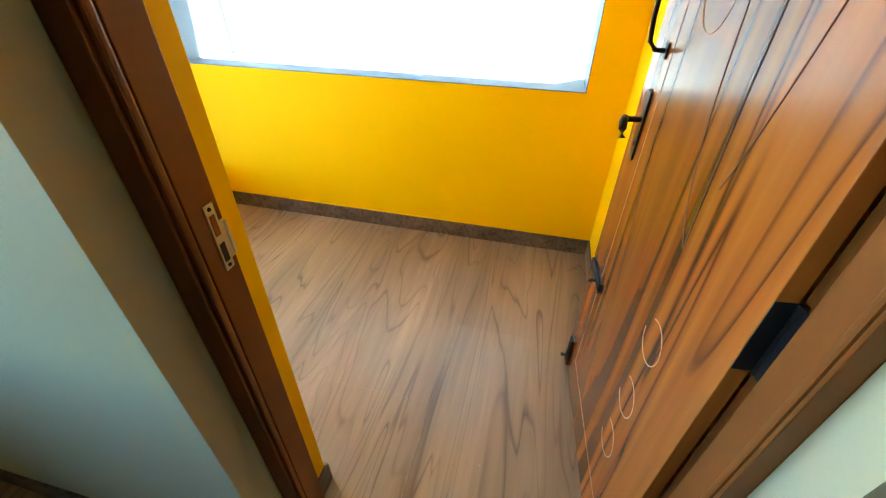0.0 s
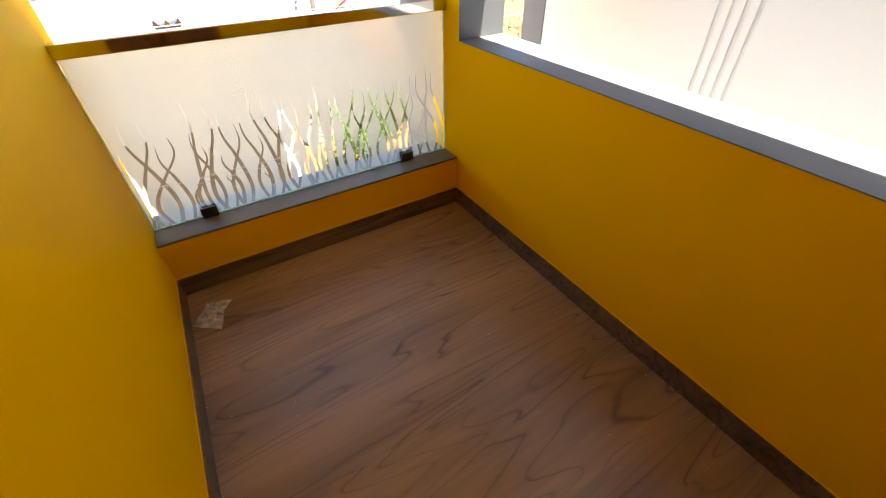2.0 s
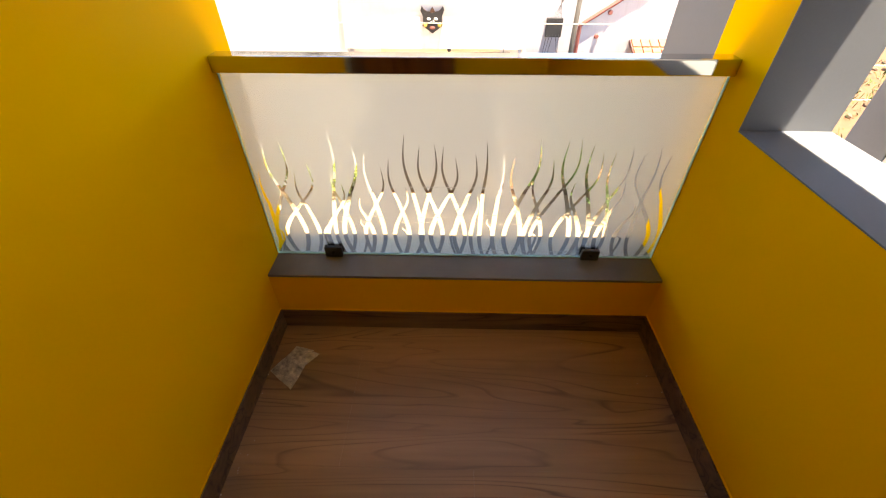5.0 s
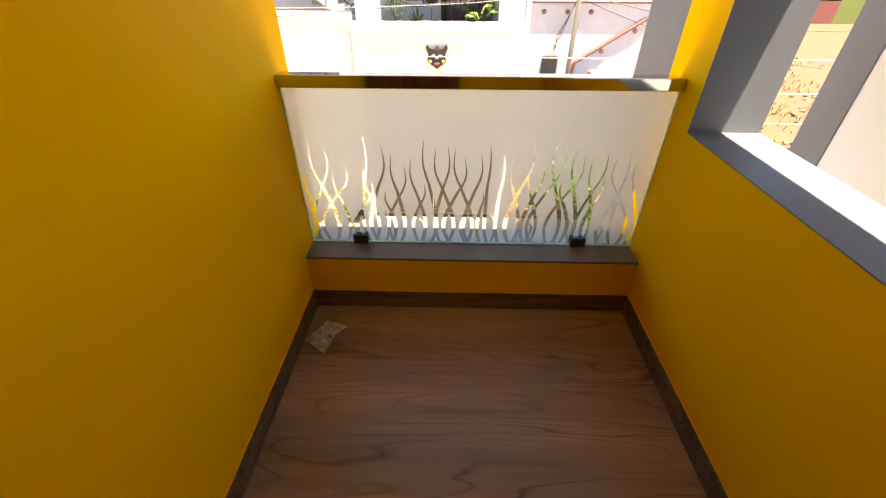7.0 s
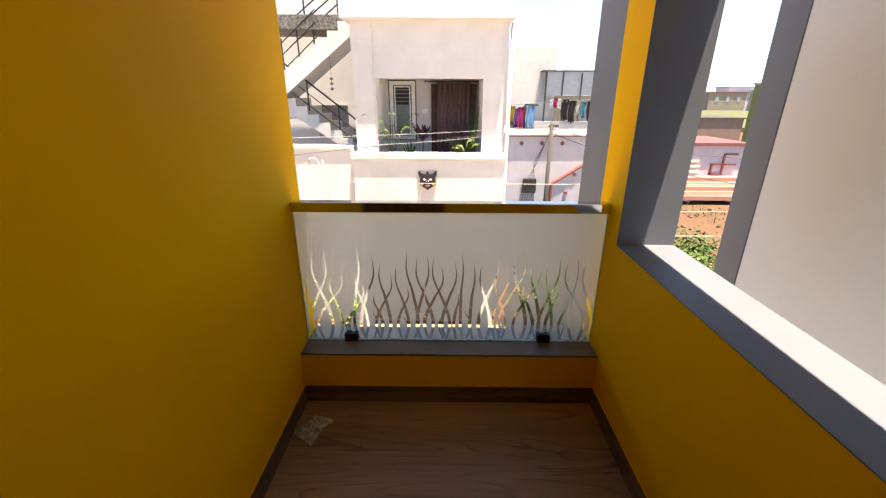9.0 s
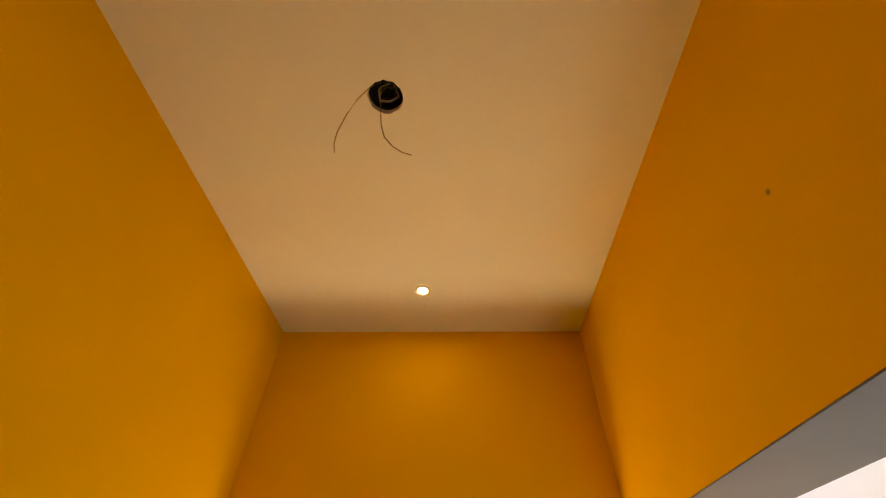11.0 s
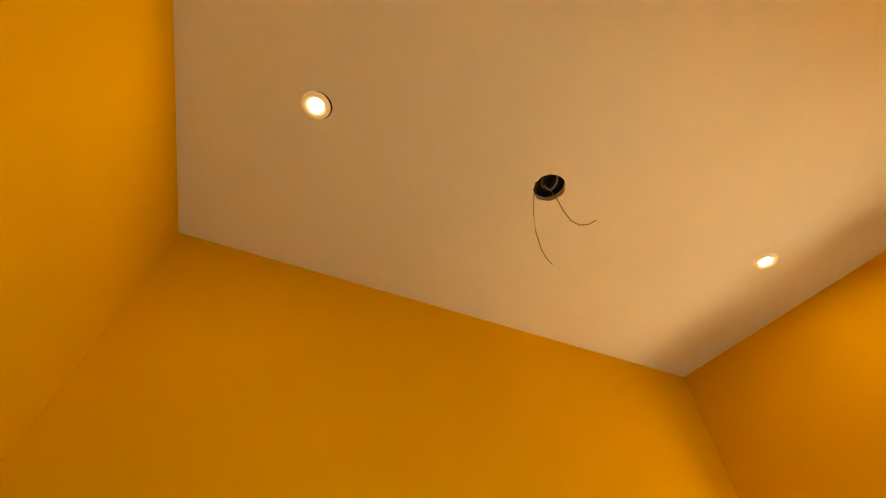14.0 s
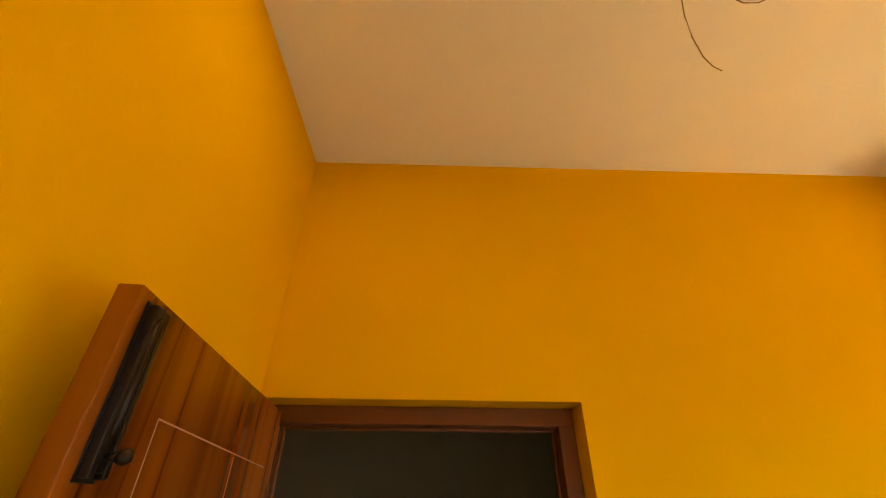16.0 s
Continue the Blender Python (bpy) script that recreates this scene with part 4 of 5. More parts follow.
for x, z, rx, rz in ((-0.058, 0.022, 0.03, 0.018), (0.058, 0.022, 0.03, 0.018), (0, -0.03, 0.03, 0.04), (0, -0.105, 0.048, 0.024), (-0.115, -0.07, 0.03, 0.03), (0.115, -0.07, 0.03, 0.03)):
    bmesh.ops.create_uvsphere(mk, u_segments=12, v_segments=8, radius=1, matrix=Matrix.Translation((x, FY0 - 0.05, z)) @ Matrix.Diagonal((rx, 0.022, rz, 1)))
mk.transform(Matrix.Translation((0.387, 0, 0.005)))
mask_me = mesh("wall_mask", mk, BLACKIRON)
for mt in (UPVC, REDTRIM, CLOTHS[7], DOORDARK):
    mask_me.materials.append(mt)
for pl in mask_me.polygons:
    c = pl.center
    dx, dz = c.x - 0.387, c.z - 0.005
    if c.y < FY0 - 0.052:
        pl.material_index = 1 if dz > -0.012 and abs(dx) > 0.015 else (2 if dz < -0.078 and abs(dx) < 0.08 else (3 if abs(dx) > 0.08 else 0))
    elif dz > 0.135:
        pl.material_index = 4
tagged(new("wall_mask", mask_me), "dark horned carved mask hung on the white parapet", "mask")

# side wall and stair to the left of the house
structure("compound_wall", boxes((-6.0, -1.09, FY0 + 0.1, FY0 + 0.3, GROUND, 0.6), (-6.0, -1.09, FY0 + 0.06, FY0 + 0.34, 0.6, 0.66)), HWHITE, "white rendered side wall", "wall")
structure("stair_back_wall", boxes((-6.0, -1.0, 11.6, 11.8, GROUND, 4.6)), HWHITE, "white wall behind the outdoor stair", "wall")
stair = thing("outdoor_stair", (-2.0, 10.4, GROUND), "weathered concrete outdoor dog-leg stair with black iron rails", "staircase")
up = [(-2.95, 1.42), (-1.25, 2.72), (-1.25, 3.0)]
steps = 8
px, pz = -1.25, 3.0
for i in range(steps):
    px2, pz2 = px - 0.235, pz - 0.172
    up += [(px2, pz), (px2, pz2)]
    px, pz = px2, pz2
part("upper_flight", prism(up, 10.04, 11.1), STAIRC, stair)
low = [(-2.95, 0.95), (-2.75, 1.2), (-1.05, 0.1), (-0.9, 0.1)]
px, pz = -0.9, 0.32
rev = []
for i in range(8):
    rev += [(px, pz), (px - 0.24, pz)]
    px, pz = px - 0.24, pz + 0.172
low = [(-0.9, 0.0)] + rev + [(px, pz - 0.172), (-2.95, pz - 0.172), (-2.95, 1.05), (-2.6, 1.12)]
part("lower_flight", prism(low, 10.2, 11.3), STAIRC, stair)
part("landing", boxes((-4.0, -1.27, 10.1, 11.3, 2.86, 3.13), bevel=0.01), MOSS_AND_SHADE, stair, "dark weathered landing slab")
RAILS = [((-2.6, 10.3, 2.55 + dz), (-1.2, 10.3, 3.58 + dz), 0.014) for dz in (0.0, 0.22, 0.44)]
RAILS += [((-2.75, 10.24, 1.72 + dz), (-1.0, 10.24, 0.36 + dz), 0.02 if dz == 0.5 else 0.011) for dz in (0.0, 0.25, 0.5)]
RAILS += [((-2.95, 10.1, 1.9 + dz), (-1.95, 10.1, 2.72 + dz), 0.012) for dz in (0.0, 0.28, 0.5)]
for p, q, r in RAILS:
    part("handrail", tube(bmesh.new(), (p, q), r, sides=6), BLACKIRON, stair, "black iron handrail")
for x, z0, z1 in ((-1.65, 0.75, 1.4), (-2.3, 1.25, 1.9), (-2.4, 2.35, 3.0), (-2.05, 2.6, 3.2), (-2.75, 2.1, 2.7), (-1.5, 3.1, 3.9), (-2.2, 3.1, 3.9)):
    part("baluster", tube(bmesh.new(), ((x, 10.22, z0), (x, 10.22, z1)), 0.016, sides=6), BLACKIRON, stair)
part("under_panel", boxes((-2.52, -1.75, 11.5, 11.58, 0.55, 1.35)), CONCRETE, stair, "grey recess under the stair")

chime = thing("wind_chime", (-1.72, 10.1, 2.4), "small hanging wind chime", "wind chime")
cm = tube(bmesh.new(), ((-1.72, 10.1, 2.45), (-1.72, 10.1, 1.7)), 0.005, sides=5)
for z in (1.72, 1.82, 1.92):
    lathe(cm, ((0.0, -0.04), (0.045, 0.0), (0.0, 0.035)), (-1.72, 10.1, z), sides=10)
part("string_and_bells", cm, POLE, chime)

st = thing("arched_pipe", (-1.75, 8.78, 0.0), "slim white bent pipe fixed on the side wall", "pipe")
ap = tube(bmesh.new(), [(-1.95, 8.72, 0.28), (-1.96, 8.7, 0.36), (-1.9, 8.7, 0.43), (-1.82, 8.7, 0.44), (-1.76, 8.7, 0.38), (-1.73, 8.7, 0.25), (-1.66, 8.72, -0.2), (-1.6, 8.74, -0.75)], 0.012, sides=8)
tube(ap, [(-1.68, 8.72, 0.40), (-1.63, 8.72, 0.2), (-1.62, 8.74, -0.1), (-1.58, 8.76, -0.6)], 0.009, sides=8)
part("pipe", ap, HWHITE, st, "", True)


# ---- plants ----
def leaf_strip(bm, root, heading, length, width, droop, rise, n=7):
    """One long leaf, folded a little along its rib."""
    pts = []
    h = Vector((math.cos(heading), math.sin(heading), 0))
    side = Vector((-h.y, h.x, 0))
    for i in range(n + 1):
        t = i / n
        c = Vector(root) + h * length * (t - 0.15 * t * t) + Vector((0, 0, rise * t - droop * t * t))
        w = width * math.sin(math.pi * min(1, 0.12 + t * 0.88)) ** 0.8
        pts.append((bm.verts.new(c + side * w), bm.verts.new(c + Vector((0, 0, -w * 0.35))), bm.verts.new(c - side * w)))
    for a, b in zip(pts, pts[1:]):
        bm.faces.new((a[0], a[1], b[1], b[0]))
        bm.faces.new((a[1], a[2], b[2], b[1]))


def potted(name, at, label, mat, fronds, length, width, rise, seed, feather=False, stem=0.0):
    rg = random.Random(seed)
    pl = thing(name, at, label, "plant", "loggia plants")
    part("pot", lathe(bmesh.new(), ((0.0005, 0.0), (0.10, 0.0), (0.13, 0.22), (0.145, 0.24), (0.12, 0.24), (0.0005, 0.21)), at, sides=20), TERRACOTTA, pl)
    bm = bmesh.new()
    for k in range(fronds):
        a = 2 * math.pi * k / fronds + rg.uniform(-0.3, 0.3)
        root = (at[0], at[1], at[2] + 0.22 + stem)
        ln, rs = length * rg.uniform(0.7, 1.15), rise * rg.uniform(0.7, 1.2)
        if feather:
            h = Vector((math.cos(a), math.sin(a), 0))
            rib = [Vector(root) + h * ln * t + Vector((0, 0, rs * t - 0.55 * rs * t * t)) for t in (i / 9 for i in range(10))]
            tube(bm, rib, 0.005, 0.002, 4)
            for i in range(2, 10):
                for s in (-1, 1):
                    leaf_strip(bm, rib[i], a + s * 0.75, ln * 0.34, width, 0.08, 0.04, 3)
        else:
            leaf_strip(bm, root, a, ln, width, 0.25 * ln, rs)
    part("leaves", bm, mat, pl)
    if stem:
        part("stem", tube(bmesh.new(), ((at[0] - 0.02, at[1], at[2] + 0.2), (at[0] + 0.01, at[1], at[2] + 0.3 + stem * 0.5), (at[0], at[1], at[2] + 0.24 + stem)), 0.016, 0.012, 8), BARK, pl)
    return pl


LF = -0.3
SH = boxes((-0.56, 1.42, FY0 + 0.165, FY0 + 0.60, LF, 0.16))
structure("plant_ledge", SH, CONCRETE, "concrete planter ledge inside the parapet", "ledge")
potted("potted_palm", (-0.32, FY0 + 0.36, 0.16), "bushy green palm with arching fronds", LEAF, 13, 0.5, 0.010, 1.7, 4, True)
potted("potted_cordyline", (0.28, FY0 + 0.36, 0.16), "dark maroon spiky-leaved plant", LEAF2, 30, 0.34, 0.028, 0.34, 6, False, 0.36)
potted("potted_palm", (1.12, FY0 + 0.36, 0.16), "low green palm in the loggia", LEAF, 14, 0.4, 0.013, 0.8, 9, True)
potted("potted_palm", (1.30, FY0 + 0.36, 0.16), "slim dark green plant beside the curtain", LEAF3, 10, 0.16, 0.012, 1.0, 12)
potted("potted_palm", (0.02, FY0 + 0.36, 0.16), "small low green plant in the loggia", LEAF3, 14, 0.2, 0.02, 0.35, 14)


def shrub(at, r, h, mat, label, seed, n=900, leafsize=0.07):
    """A bush or small tree: trunk, limbs and a crown of many single leaves."""
    rg = random.Random(seed)
    ob = thing("shrub", at, label, "shrub")
    tb = tube(bmesh.new(), [at, (at[0] + 0.05, at[1], at[2] + h * 0.3), (at[0], at[1] + 0.05, at[2] + h * 0.6)], 0.06, 0.03, 8)
    tips = []
    for k in range(9):
        a = k * 2.4
        tip = Vector((at[0] + r * 0.65 * math.cos(a), at[1] + r * 0.65 * math.sin(a), at[2] + h * rg.uniform(0.25, 0.98)))
        tube(tb, [(at[0], at[1], at[2] + h * rg.uniform(0.1, 0.35)), ((at[0] + tip.x) / 2, (at[1] + tip.y) / 2, tip.z - 0.1 * h), tip], 0.025, 0.006, 5)
        tips.append(tip)
    part("trunk", tb, BARK, ob)
    cr = bmesh.new()
    for k in range(n):
        c = tips[k % 9] + Vector((rg.gauss(0, 0.26), rg.gauss(0, 0.26), rg.gauss(0, 0.16))) * r
        s = leafsize * rg.uniform(0.6, 1.3)
        m = Matrix.Translation(c) @ Euler((rg.uniform(-0.9, 0.9), rg.uniform(-0.9, 0.9), rg.uniform(0, 6.3))).to_matrix().to_4x4()
        q = [cr.verts.new(m @ Vector(p)) for p in ((0, 0, 0), (s * 0.32, s * 0.5, 0.1 * s), (0, s, 0), (-s * 0.32, s * 0.5, 0.1 * s))]
        cr.faces.new(q)
    part("crown", cr, mat, ob)
    return ob


shrub((5.6, 8.3, GROUND), 1.0, 2.1, LEAF3, "leafy green shrub by the street", 21, 7000, 0.1)
shrub((7.2, 9.6, GROUND), 0.7, 1.2, LEAF4, "yellow-green shrub with bright leaves", 22, 1000, 0.09)
shrub((2.75, 8.3, GROUND), 0.6, 1.7, LEAF3, "leafy green shrub by the street", 23, 5200, 0.065)
shrub((3.5, 8.4, GROUND), 0.7, 1.8, LEAF3, "leafy green shrub by the street", 27, 5200, 0.065)
shrub((15.9, 22.4, GROUND), 0.7, 1.5, LEAF3, "green bush at the corner of the low house", 28, 1800, 0.12)
shrub((-1.42, 8.5, GROUND), 0.3, 0.75, LEAF4, "yellow-green shrub with bright leaves", 24, 900, 0.06)
shrub((-2.45, 8.35, GROUND), 0.45, 1.25, LEAF4, "tall yellow-green shrub beside the white wall", 25, 1700, 0.06)

# ---- lilac house on the right ----
RY = 12.0
lil = thing("house", (4.0, RY, GROUND), "pale lilac house with red coping and a diagonal red band", "house")
each("wall", ((2.42, 6.2, RY, RY + 0.25, GROUND, 0.58), (2.42, 2.6, RY + 0.25, 17.0, GROUND, 0.58)), PINK, lil)
each("coping", ((2.36, 6.24, RY - 0.06, RY + 0.3, 0.565, 0.605), (2.36, 2.66, RY + 0.3, 17.0, 0.565, 0.605)), REDTRIM, lil, label="red painted band under the coping")
each("coping", ((2.34, 6.26, RY - 0.09, RY + 0.32, 0.605, 0.665), (2.34, 2.68, RY + 0.32, 17.0, 0.605, 0.665)), STAIRC, lil)
part("roof", boxes((2.6, 6.2, RY + 0.25, 17.0, 0.3, 0.4)), CONCRETE, lil)
for p, q in (((3.67, -0.71), (5.2, 0.27)), ((3.68, -2.4), (3.67, -0.71))):
    d = Vector((q[0] - p[0], 0, q[1] - p[1]))
    part("band", tube(bmesh.new(), ((p[0], RY - 0.02, p[1]), (q[0], RY - 0.02, q[1])), 0.045, sides=6), REDTRIM, lil, "red painted moulding")
for x, z in ((2.78, 0.39), (3.33, 0.39), (3.88, 0.39), (4.3, -0.45), (5.0, 0.0), (4.1, -0.95), (4.3, -1.9)):
    part("vent_stud", lathe(bmesh.new(), ((0.0005, -0.05), (0.04, -0.05), (0.055, -0.02), (0.055, 0.0)), (x, RY, z), "Y", 12), REDTRIM, lil)
part("low_wall", boxes((2.45, 4.15, RY - 1.2, RY - 1.0, GROUND, -1.25)), PINK, lil)
part("low_coping", boxes((2.42, 4.2, RY - 1.24, RY - 0.96, -1.25, -1.19)), HWHITE, lil)
cn = boxes((4.9, 6.2, RY - 1.5, RY - 0.02, -1.06, -1.0))
cn.transform(Matrix.Translation((0, RY, -1.0)) @ Matrix.Rotation(radians(24), 4, "X") @ Matrix.Translation((0, -RY, 1.0)))
canopy = part("canopy", cn, REDTRIM, lil, "small red tiled porch canopy")
tl = bmesh.new()
for i in range(6):
    for j in range(5):
        box(tl, 4.92 + i * 0.21, 5.1 + i * 0.21, RY - 1.5 + j * 0.3, RY - 1.24 + j * 0.3, -1.0, -0.965, 0.006)
tl.transform(Matrix.Translation((0, RY, -1.0)) @ Matrix.Rotation(radians(24), 4, "X") @ Matrix.Translation((0, -RY, 1.0)))
part("roof_tiles", tl, TERRACOTTA, canopy)
mb = thing("meter_box", (3.06, RY - 0.1, -0.75), "dark electric meter box with loose cables", "meter box")
part("case", boxes((2.88, 3.24, RY - 0.12, RY - 0.001, -0.95, -0.56), bevel=0.01), BLACKIRON, mb)
cbm = bmesh.new()
rng = random.Random(8)
for k in range(7):
    x = 2.9 + k * 0.05
    tube(cbm, [(3.42, 11.6, 0.75 - 0.02 * k), (3.2 - 0.02 * k, 11.75, -0.1), (x, RY - 0.13, -0.62)], 0.004, sides=5)
for k in range(5):
    x = 2.9 + k * 0.07
    tube(cbm, [(x, RY - 0.13, -0.9), (x + rng.uniform(-0.1, 0.1), RY - 0.15, -1.4), (x + rng.uniform(-0.15, 0.15), RY - 0.1, -2.4)], 0.007, sides=5)
part("cables", cbm, WIREDK, mb)

pole = thing("utility_pole", (3.45, 11.6, GROUND), "weathered dark steel utility pole carrying cables", "utility pole")
part("mast", tube(bmesh.new(), ((3.47, 11.6, GROUND), (3.45, 11.6, 0.95)), 0.06, 0.052, 12), POLE, pole, "", True)
part("bracket", boxes((3.36, 3.62, 11.56, 11.6, 0.84, 0.9)), POLE, pole)

# street cables
wr = thing("street_cables", (0.5, 4.5, 0.8), "pale cables strung along the street", "cable")


def hang(p, q, sag, r, mat):
    p, q = Vector(p), Vector(q)
    pts = [p.lerp(q, i / 16) - Vector((0, 0, sag * 4 * (i / 16) * (1 - i / 16))) for i in range(17)]
    part("cable", tube(bmesh.new(), pts, r, sides=6), mat, wr, "", True)


hang((-9, 4.5, 0.86), (12, 4.5, 0.84), 0.05, 0.0034, WIRE)
hang((-9, 4.5, 0.60), (12, 4.5, 0.58), 0.05, 0.0034, WIRE)
hang((-9, 4.5, 0.35), (12, 4.5, 0.33), 0.05, 0.0034, WIRE)
hang((3.45, 11.6, 0.92), (-1.03, 2.725, 1.36), 0.06, 0.003, WIRE)
hang((3.45, 11.6, 0.90), (-1.03, 2.725, 1.30), 0.12, 0.0028, WIRE)
hang((3.45, 11.6, 0.86), (-1.03, 2.725, 1.20), 0.02, 0.0026, WIREDK)
hang((3.45, 11.6, 0.7), (9.0, 11.0, -0.6), 0.2, 0.01, WIREDK)
hang((3.45, 11.6, 0.8), (9.0, 10.6, 0.2), 0.2, 0.01, WIREDK)

# ---- grey building behind, with sheet canopy and washing ----
BY = 19.0
gb = thing("building", (5.0, BY, GROUND), "aged grey-white building with a sheet-metal roof terrace", "building")
part("wall", boxes((2.8, 5.25, BY, BY + 4, GROUND, 3.46)), HGREY, gb)
part("terrace_wall", boxes((3.2, 9.0, BY - 0.5, BY - 0.3, GROUND, 0.6)), HGREY, gb, "stained low terrace wall")
# dark colour stands in for the shaded interior of the terrace
part("terrace_back", boxes((5.25, 9.0, BY + 2.5, BY + 2.7, GROUND, 1.62)), MOSS_AND_SHADE, gb, "dark backing wall for the shaded interior behind the washing")
part("terrace_floor", boxes((3.2, 9.0, BY - 0.3, BY + 4, GROUND, 0.3)), CONCRETE, gb)
shed = part("canopy", boxes((4.7, 7.0, BY - 0.45, BY - 0.42, 1.62, 2.5)), METAL, gb, "ribbed galvanised sheet screen")
rb = bmesh.new()
for i in range(8):
    box(rb, 4.7, 7.0, BY - 0.475, BY - 0.45, 1.66 + i * 0.105, 1.70 + i * 0.105)
part("rib", rb, METAL, shed)
each("post", ((4.72, 4.78, BY - 0.52, BY - 0.47, 0.6, 2.52), (5.4, 5.45, BY - 0.52, BY - 0.48, 1.6, 2.5), (6.15, 6.2, BY - 0.52, BY - 0.48, 0.6, 2.45), (6.9, 6.96, BY - 0.52, BY - 0.47, 0.6, 2.4), (4.6, 7.15, BY - 0.6, BY + 1.0, 2.5, 2.55)), POLE, gb)
rng = random.Random(17)


def cloth(x, z, w, h, y, mat, label):
    bm = bmesh.new()
    n = 8
    rows = []
    for j in range(n + 1):
        rows.append([bm.verts.new((x + w * i / n + 0.015 * math.sin(j), y + 0.04 * math.sin(i * 1.4 + j * 0.5), z - h * j / n * (1 + 0.08 * math.sin(i * 2)))) for i in range(n + 1)])
    for j in range(n):
        for i in range(n):
            bm.faces.new((rows[j][i], rows[j][i + 1], rows[j + 1][i + 1], rows[j + 1][i]))
    bmesh.ops.solidify(bm, geom=bm.faces[:], thickness=0.01)
    solid("laundry", bm, mat, label, "laundry", "washing on the terrace", smooth=True)


NAMES = ("magenta", "blue", "purple", "black", "teal", "orange", "white", "mustard")
for k, (x, z, w, h, c) in enumerate(((3.35, 1.2, 0.2, 0.7, 7), (3.5, 1.1, 0.22, 0.75, 2), (3.68, 1.15, 0.22, 0.95, 0), (4.05, 1.2, 0.32, 0.95, 1), (5.45, 1.45, 0.28, 0.8, 3), (5.75, 1.42, 0.26, 0.85, 3), (6.06, 1.4, 0.12, 0.5, 6), (6.25, 1.35, 0.2, 0.6, 4), (6.5, 1.38, 0.14, 0.7, 3), (6.7, 1.45, 0.25, 0.6, 5), (4.95, 1.5, 0.14, 0.42, 6), (5.12, 1.5, 0.13, 0.36, 0), (5.28, 1.5, 0.14, 0.4, 6), (3.86, 1.18, 0.16, 0.8, 2))):
    cloth(x, z, w, h, BY - 0.55, CLOTHS[c], NAMES[c] + " garment hung out to dry")
line = thing("clothes_line", (4.0, BY - 0.55, 0.6), "dark clothes line posts with a bar", "clothes line")
each("post", ((3.93, 4.0, BY - 0.58, BY - 0.52, 0.3, 1.27), (3.93, 4.5, BY - 0.57, BY - 0.53, 1.21, 1.27), (3.2, 3.26, BY - 0.58, BY - 0.52, 0.3, 1.27)), BLACKIRON, line)
part("line", tube(bmesh.new(), ((3.2, BY - 0.55, 1.22), (7.0, BY - 0.55, 1.48)), 0.01, sides=5), WIREDK, line)

# ---- beyond the side gap: stepped cream and red house, fields, far blocks ----
ST = 20.0
cr = thing("house", (13.5, ST, GROUND), "low lilac house with red bands and stepped cream ledges", "house")
part("wall", boxes((10.5, 14.95, ST + 0.6, ST + 4, GROUND, -0.6)), PINK, cr)
part("coping", boxes((10.3, 15.05, ST + 0.45, ST + 4.1, -0.6, -0.45)), REDTRIM, cr)
for i, mt in enumerate((SALMON, LEDGE, SALMON, LEDGE, SALMON)):
    part("ledge", boxes((10.4, 14.85, ST - 0.1 * i, ST + 0.6, -2.2 - 0.2 * i, -2.0 - 0.2 * i)), mt, cr)
part("porch_column", tube(bmesh.new(), ((12.4, ST + 0.3, GROUND), (12.4, ST + 0.3, -2.95)), 0.14, sides=16), HWHITE, cr)
part("porch_column", tube(bmesh.new(), ((14.5, ST + 0.3, GROUND), (14.5, ST + 0.3, -2.95)), 0.14, sides=16), HWHITE, cr)
rel = boxes((13.42, 13.5, ST + 0.52, ST + 0.6, -1.95, -1.45), (13.42, 14.6, ST + 0.52, ST + 0.6, -1.5, -1.42), (13.95, 14.03, ST + 0.52, ST + 0.6, -1.95, -0.95), (13.42, 14.0, ST + 0.52, ST + 0.6, -1.95, -1.87), (14.0, 14.6, ST + 0.52, ST + 0.6, -1.02, -0.94))
part("relief", rel, REDTRIM, cr, "red geometric wall relief")
part("lattice", boxes((12.3, 12.9, ST + 0.5, ST + 0.6, -1.6, -1.5), (12.4, 12.8, ST + 0.5, ST + 0.6, -1.35, -1.25), (12.3, 12.9, ST + 0.5, ST + 0.6, -1.85, -1.75)), PEACH, cr)

tan = thing("building", (20.5, 34, GROUND), "long plain tan rendered building with a flat roof", "building")
part("wall", boxes((14.0, 23.7, 34, 38, GROUND, -0.02)), EARTH, tan)
part("parapet", boxes((13.9, 23.8, 33.9, 38.1, -0.02, 0.06)), POLE, tan, "dark roof edge")
lime = thing("building", (33, 41, GROUND), "lime green house with a dark open porch", "building")
each("wall", ((29.7, 38.0, 41, 42.4, -0.5, 2.6), (29.7, 30.0, 41, 42.4, GROUND, -0.5), (32.5, 38.0, 41, 42.4, GROUND, -0.5), (30.0, 32.5, 42.2, 42.4, GROUND, -0.5)), LIME, lime)
part("roof", boxes((29.6, 38.3, 40.7, 42.5, 2.6, 2.8)), CONCRETE, lime)
part("porch_rail", boxes((30.0, 32.5, 41.0, 41.1, GROUND, -1.6)), REDTRIM, lime, "low red porch wall")
structure("green_field", boxes((20, 150, 62, 140, GROUND - 0.3, GROUND + 0.6)), FIELD, "flat green field", "ground")
far = random.Random(31)
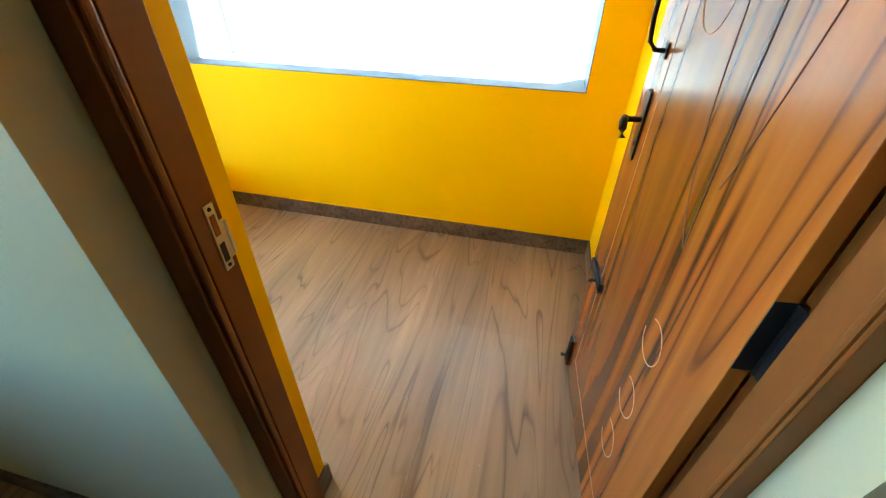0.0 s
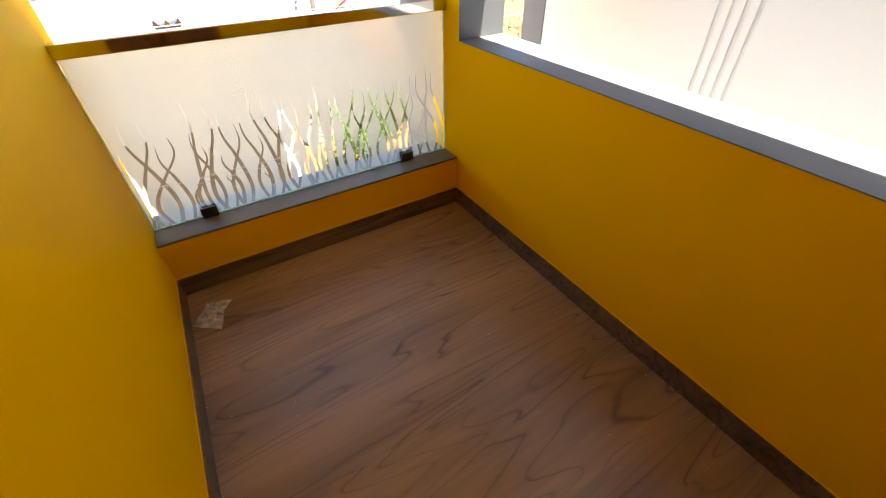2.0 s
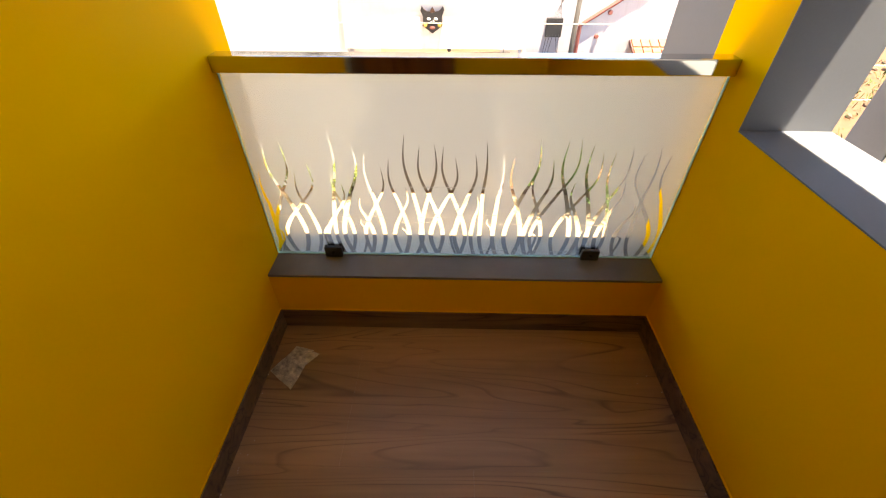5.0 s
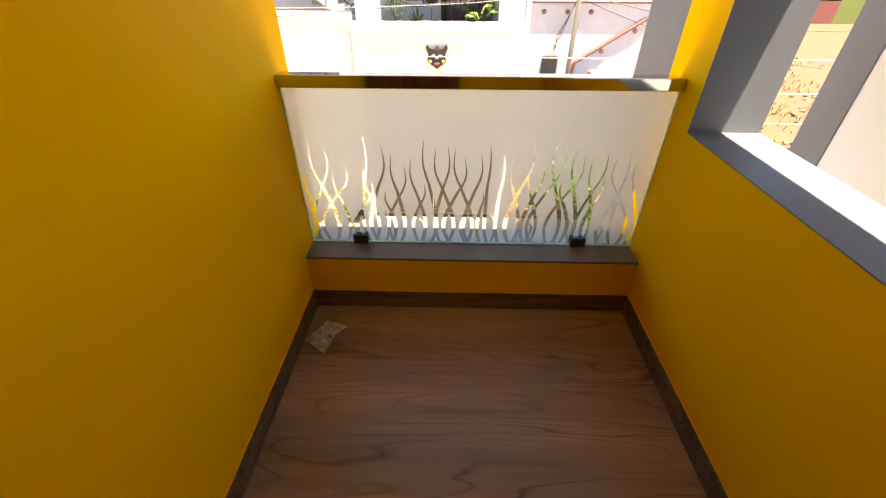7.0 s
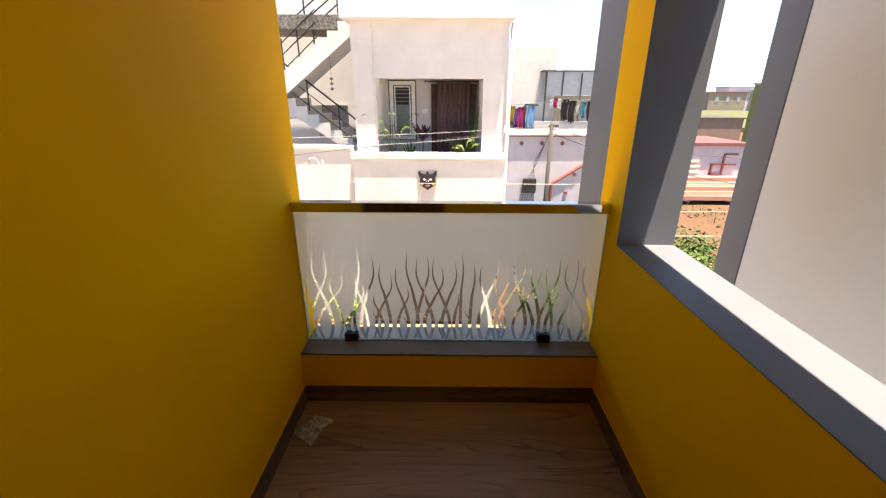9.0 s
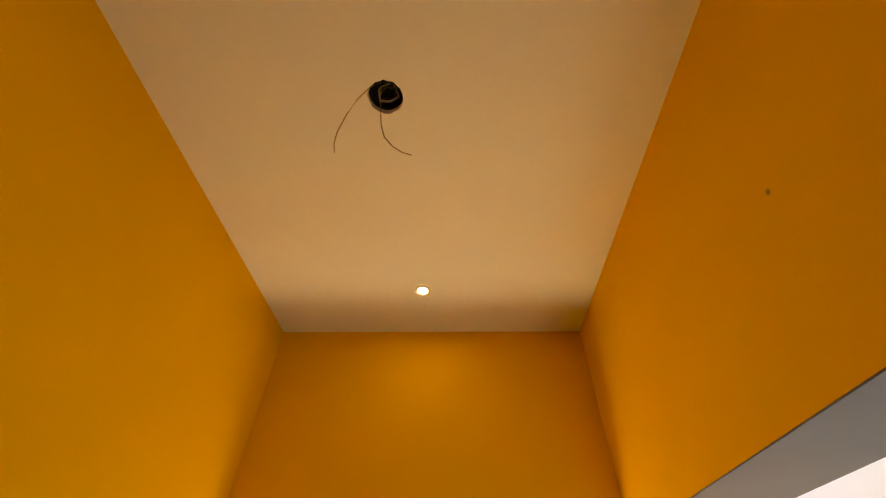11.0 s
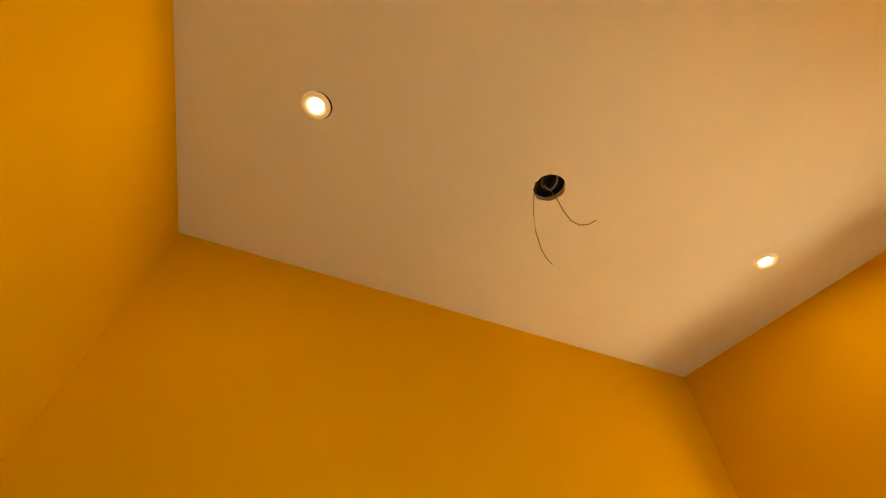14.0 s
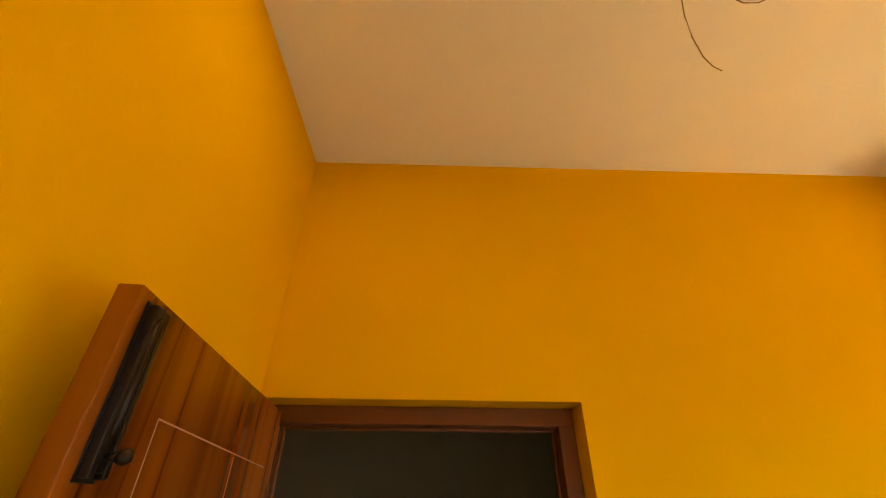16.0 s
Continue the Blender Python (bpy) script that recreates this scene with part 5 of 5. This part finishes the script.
for k in range(9):
    x, y = 62 + k * 9 + far.uniform(-2, 2), 150 + far.uniform(0, 25)
    w, h = far.uniform(7, 13), far.uniform(4.5, 8)
    fb = thing("far_building", (x, y, GROUND), "distant low pale building", "building", "far buildings")
    part("wall", boxes((x - w / 2, x + w / 2, y, y + 8, GROUND, GROUND + h)), (HGREY, OLIVE, HWHITE)[k % 3], fb)
    part("roof", boxes((x - w / 2 - 0.3, x + w / 2 + 0.3, y - 0.3, y + 8.3, GROUND + h, GROUND + h + 0.4)), (CONCRETE, REDTRIM, METAL)[k % 3], fb)
    for j in range(3):
        part("window", boxes((x - w / 3 + j * w / 3.4, x - w / 3 + j * w / 3.4 + 1.2, y - 0.08, y, GROUND + h * 0.5, GROUND + h * 0.8)), PANE, fb)

# rubble and weeds on the bare plot
rub = bmesh.new()
rng = random.Random(41)
for k in range(420):
    x, y = rng.uniform(7, 22), rng.uniform(9.5, 19)
    s = rng.uniform(0.03, 0.16)
    bmesh.ops.create_icosphere(rub, subdivisions=1, radius=s, matrix=Matrix.Translation((x, y, GROUND)) @ Euler((k, k * 2, k * 3)).to_matrix().to_4x4() @ Matrix.Diagonal((1, 0.7, 0.6, 1)))
solid("rubble", rub, BARK, "scattered broken brick and stones on the bare plot", "rubble", kind="stuff")
wd = bmesh.new()
for k in range(5200):
    x, y = rng.uniform(8, 24), rng.uniform(10, 27)
    if noise.noise(Vector((x * 0.35, y * 0.35, 1))) < -0.05:
        continue
    leaf_strip(wd, (x, y, GROUND - 0.02), rng.uniform(0, 6.3), rng.uniform(0.08, 0.22), 0.02, 0.1, rng.uniform(0.1, 0.35), 2)
solid("weeds", wd, LEAF3, "patchy green weeds on the bare plot", "grass", kind="stuff")

# ---- floor tiles: pieces of the floor ----
TILE_X, TILE_Y, GAP = 1.2, 0.6, 0.0005
tile_me = {}
y = L - 0.002
row = 0
while y > -2.2:
    y0 = max(y - TILE_Y, -2.2)
    x = W - 0.002 + (0.45 if row % 2 else 0.0)
    while x > WX - 5.0:
        x0 = x - TILE_X
        a, b = max(x0, WX - 5.0), min(x, W - 0.002)
        if y > 2.3 and b < 0.0:
            break
        low = max(y0, -0.1) if b > 0.0 else y0
        if low >= y:
            x = x0
            continue
        key = (round(b - a, 3), round(y - low, 3))
        if key not in tile_me:
            t_bm = boxes((-(key[0] - GAP) / 2, (key[0] - GAP) / 2, -(key[1] - GAP) / 2, (key[1] - GAP) / 2, -0.009, 0.0), bevel=0.0003)
            tile_me[key] = mesh("tile", t_bm, FLOORTILE)
        t_ob = new("tile", tile_me[key])
        t_ob.location = ((a + b) / 2, (y + low) / 2, 0)
        t_ob.parent = floor_ob
        x = x0
    y = y0
    row += 1
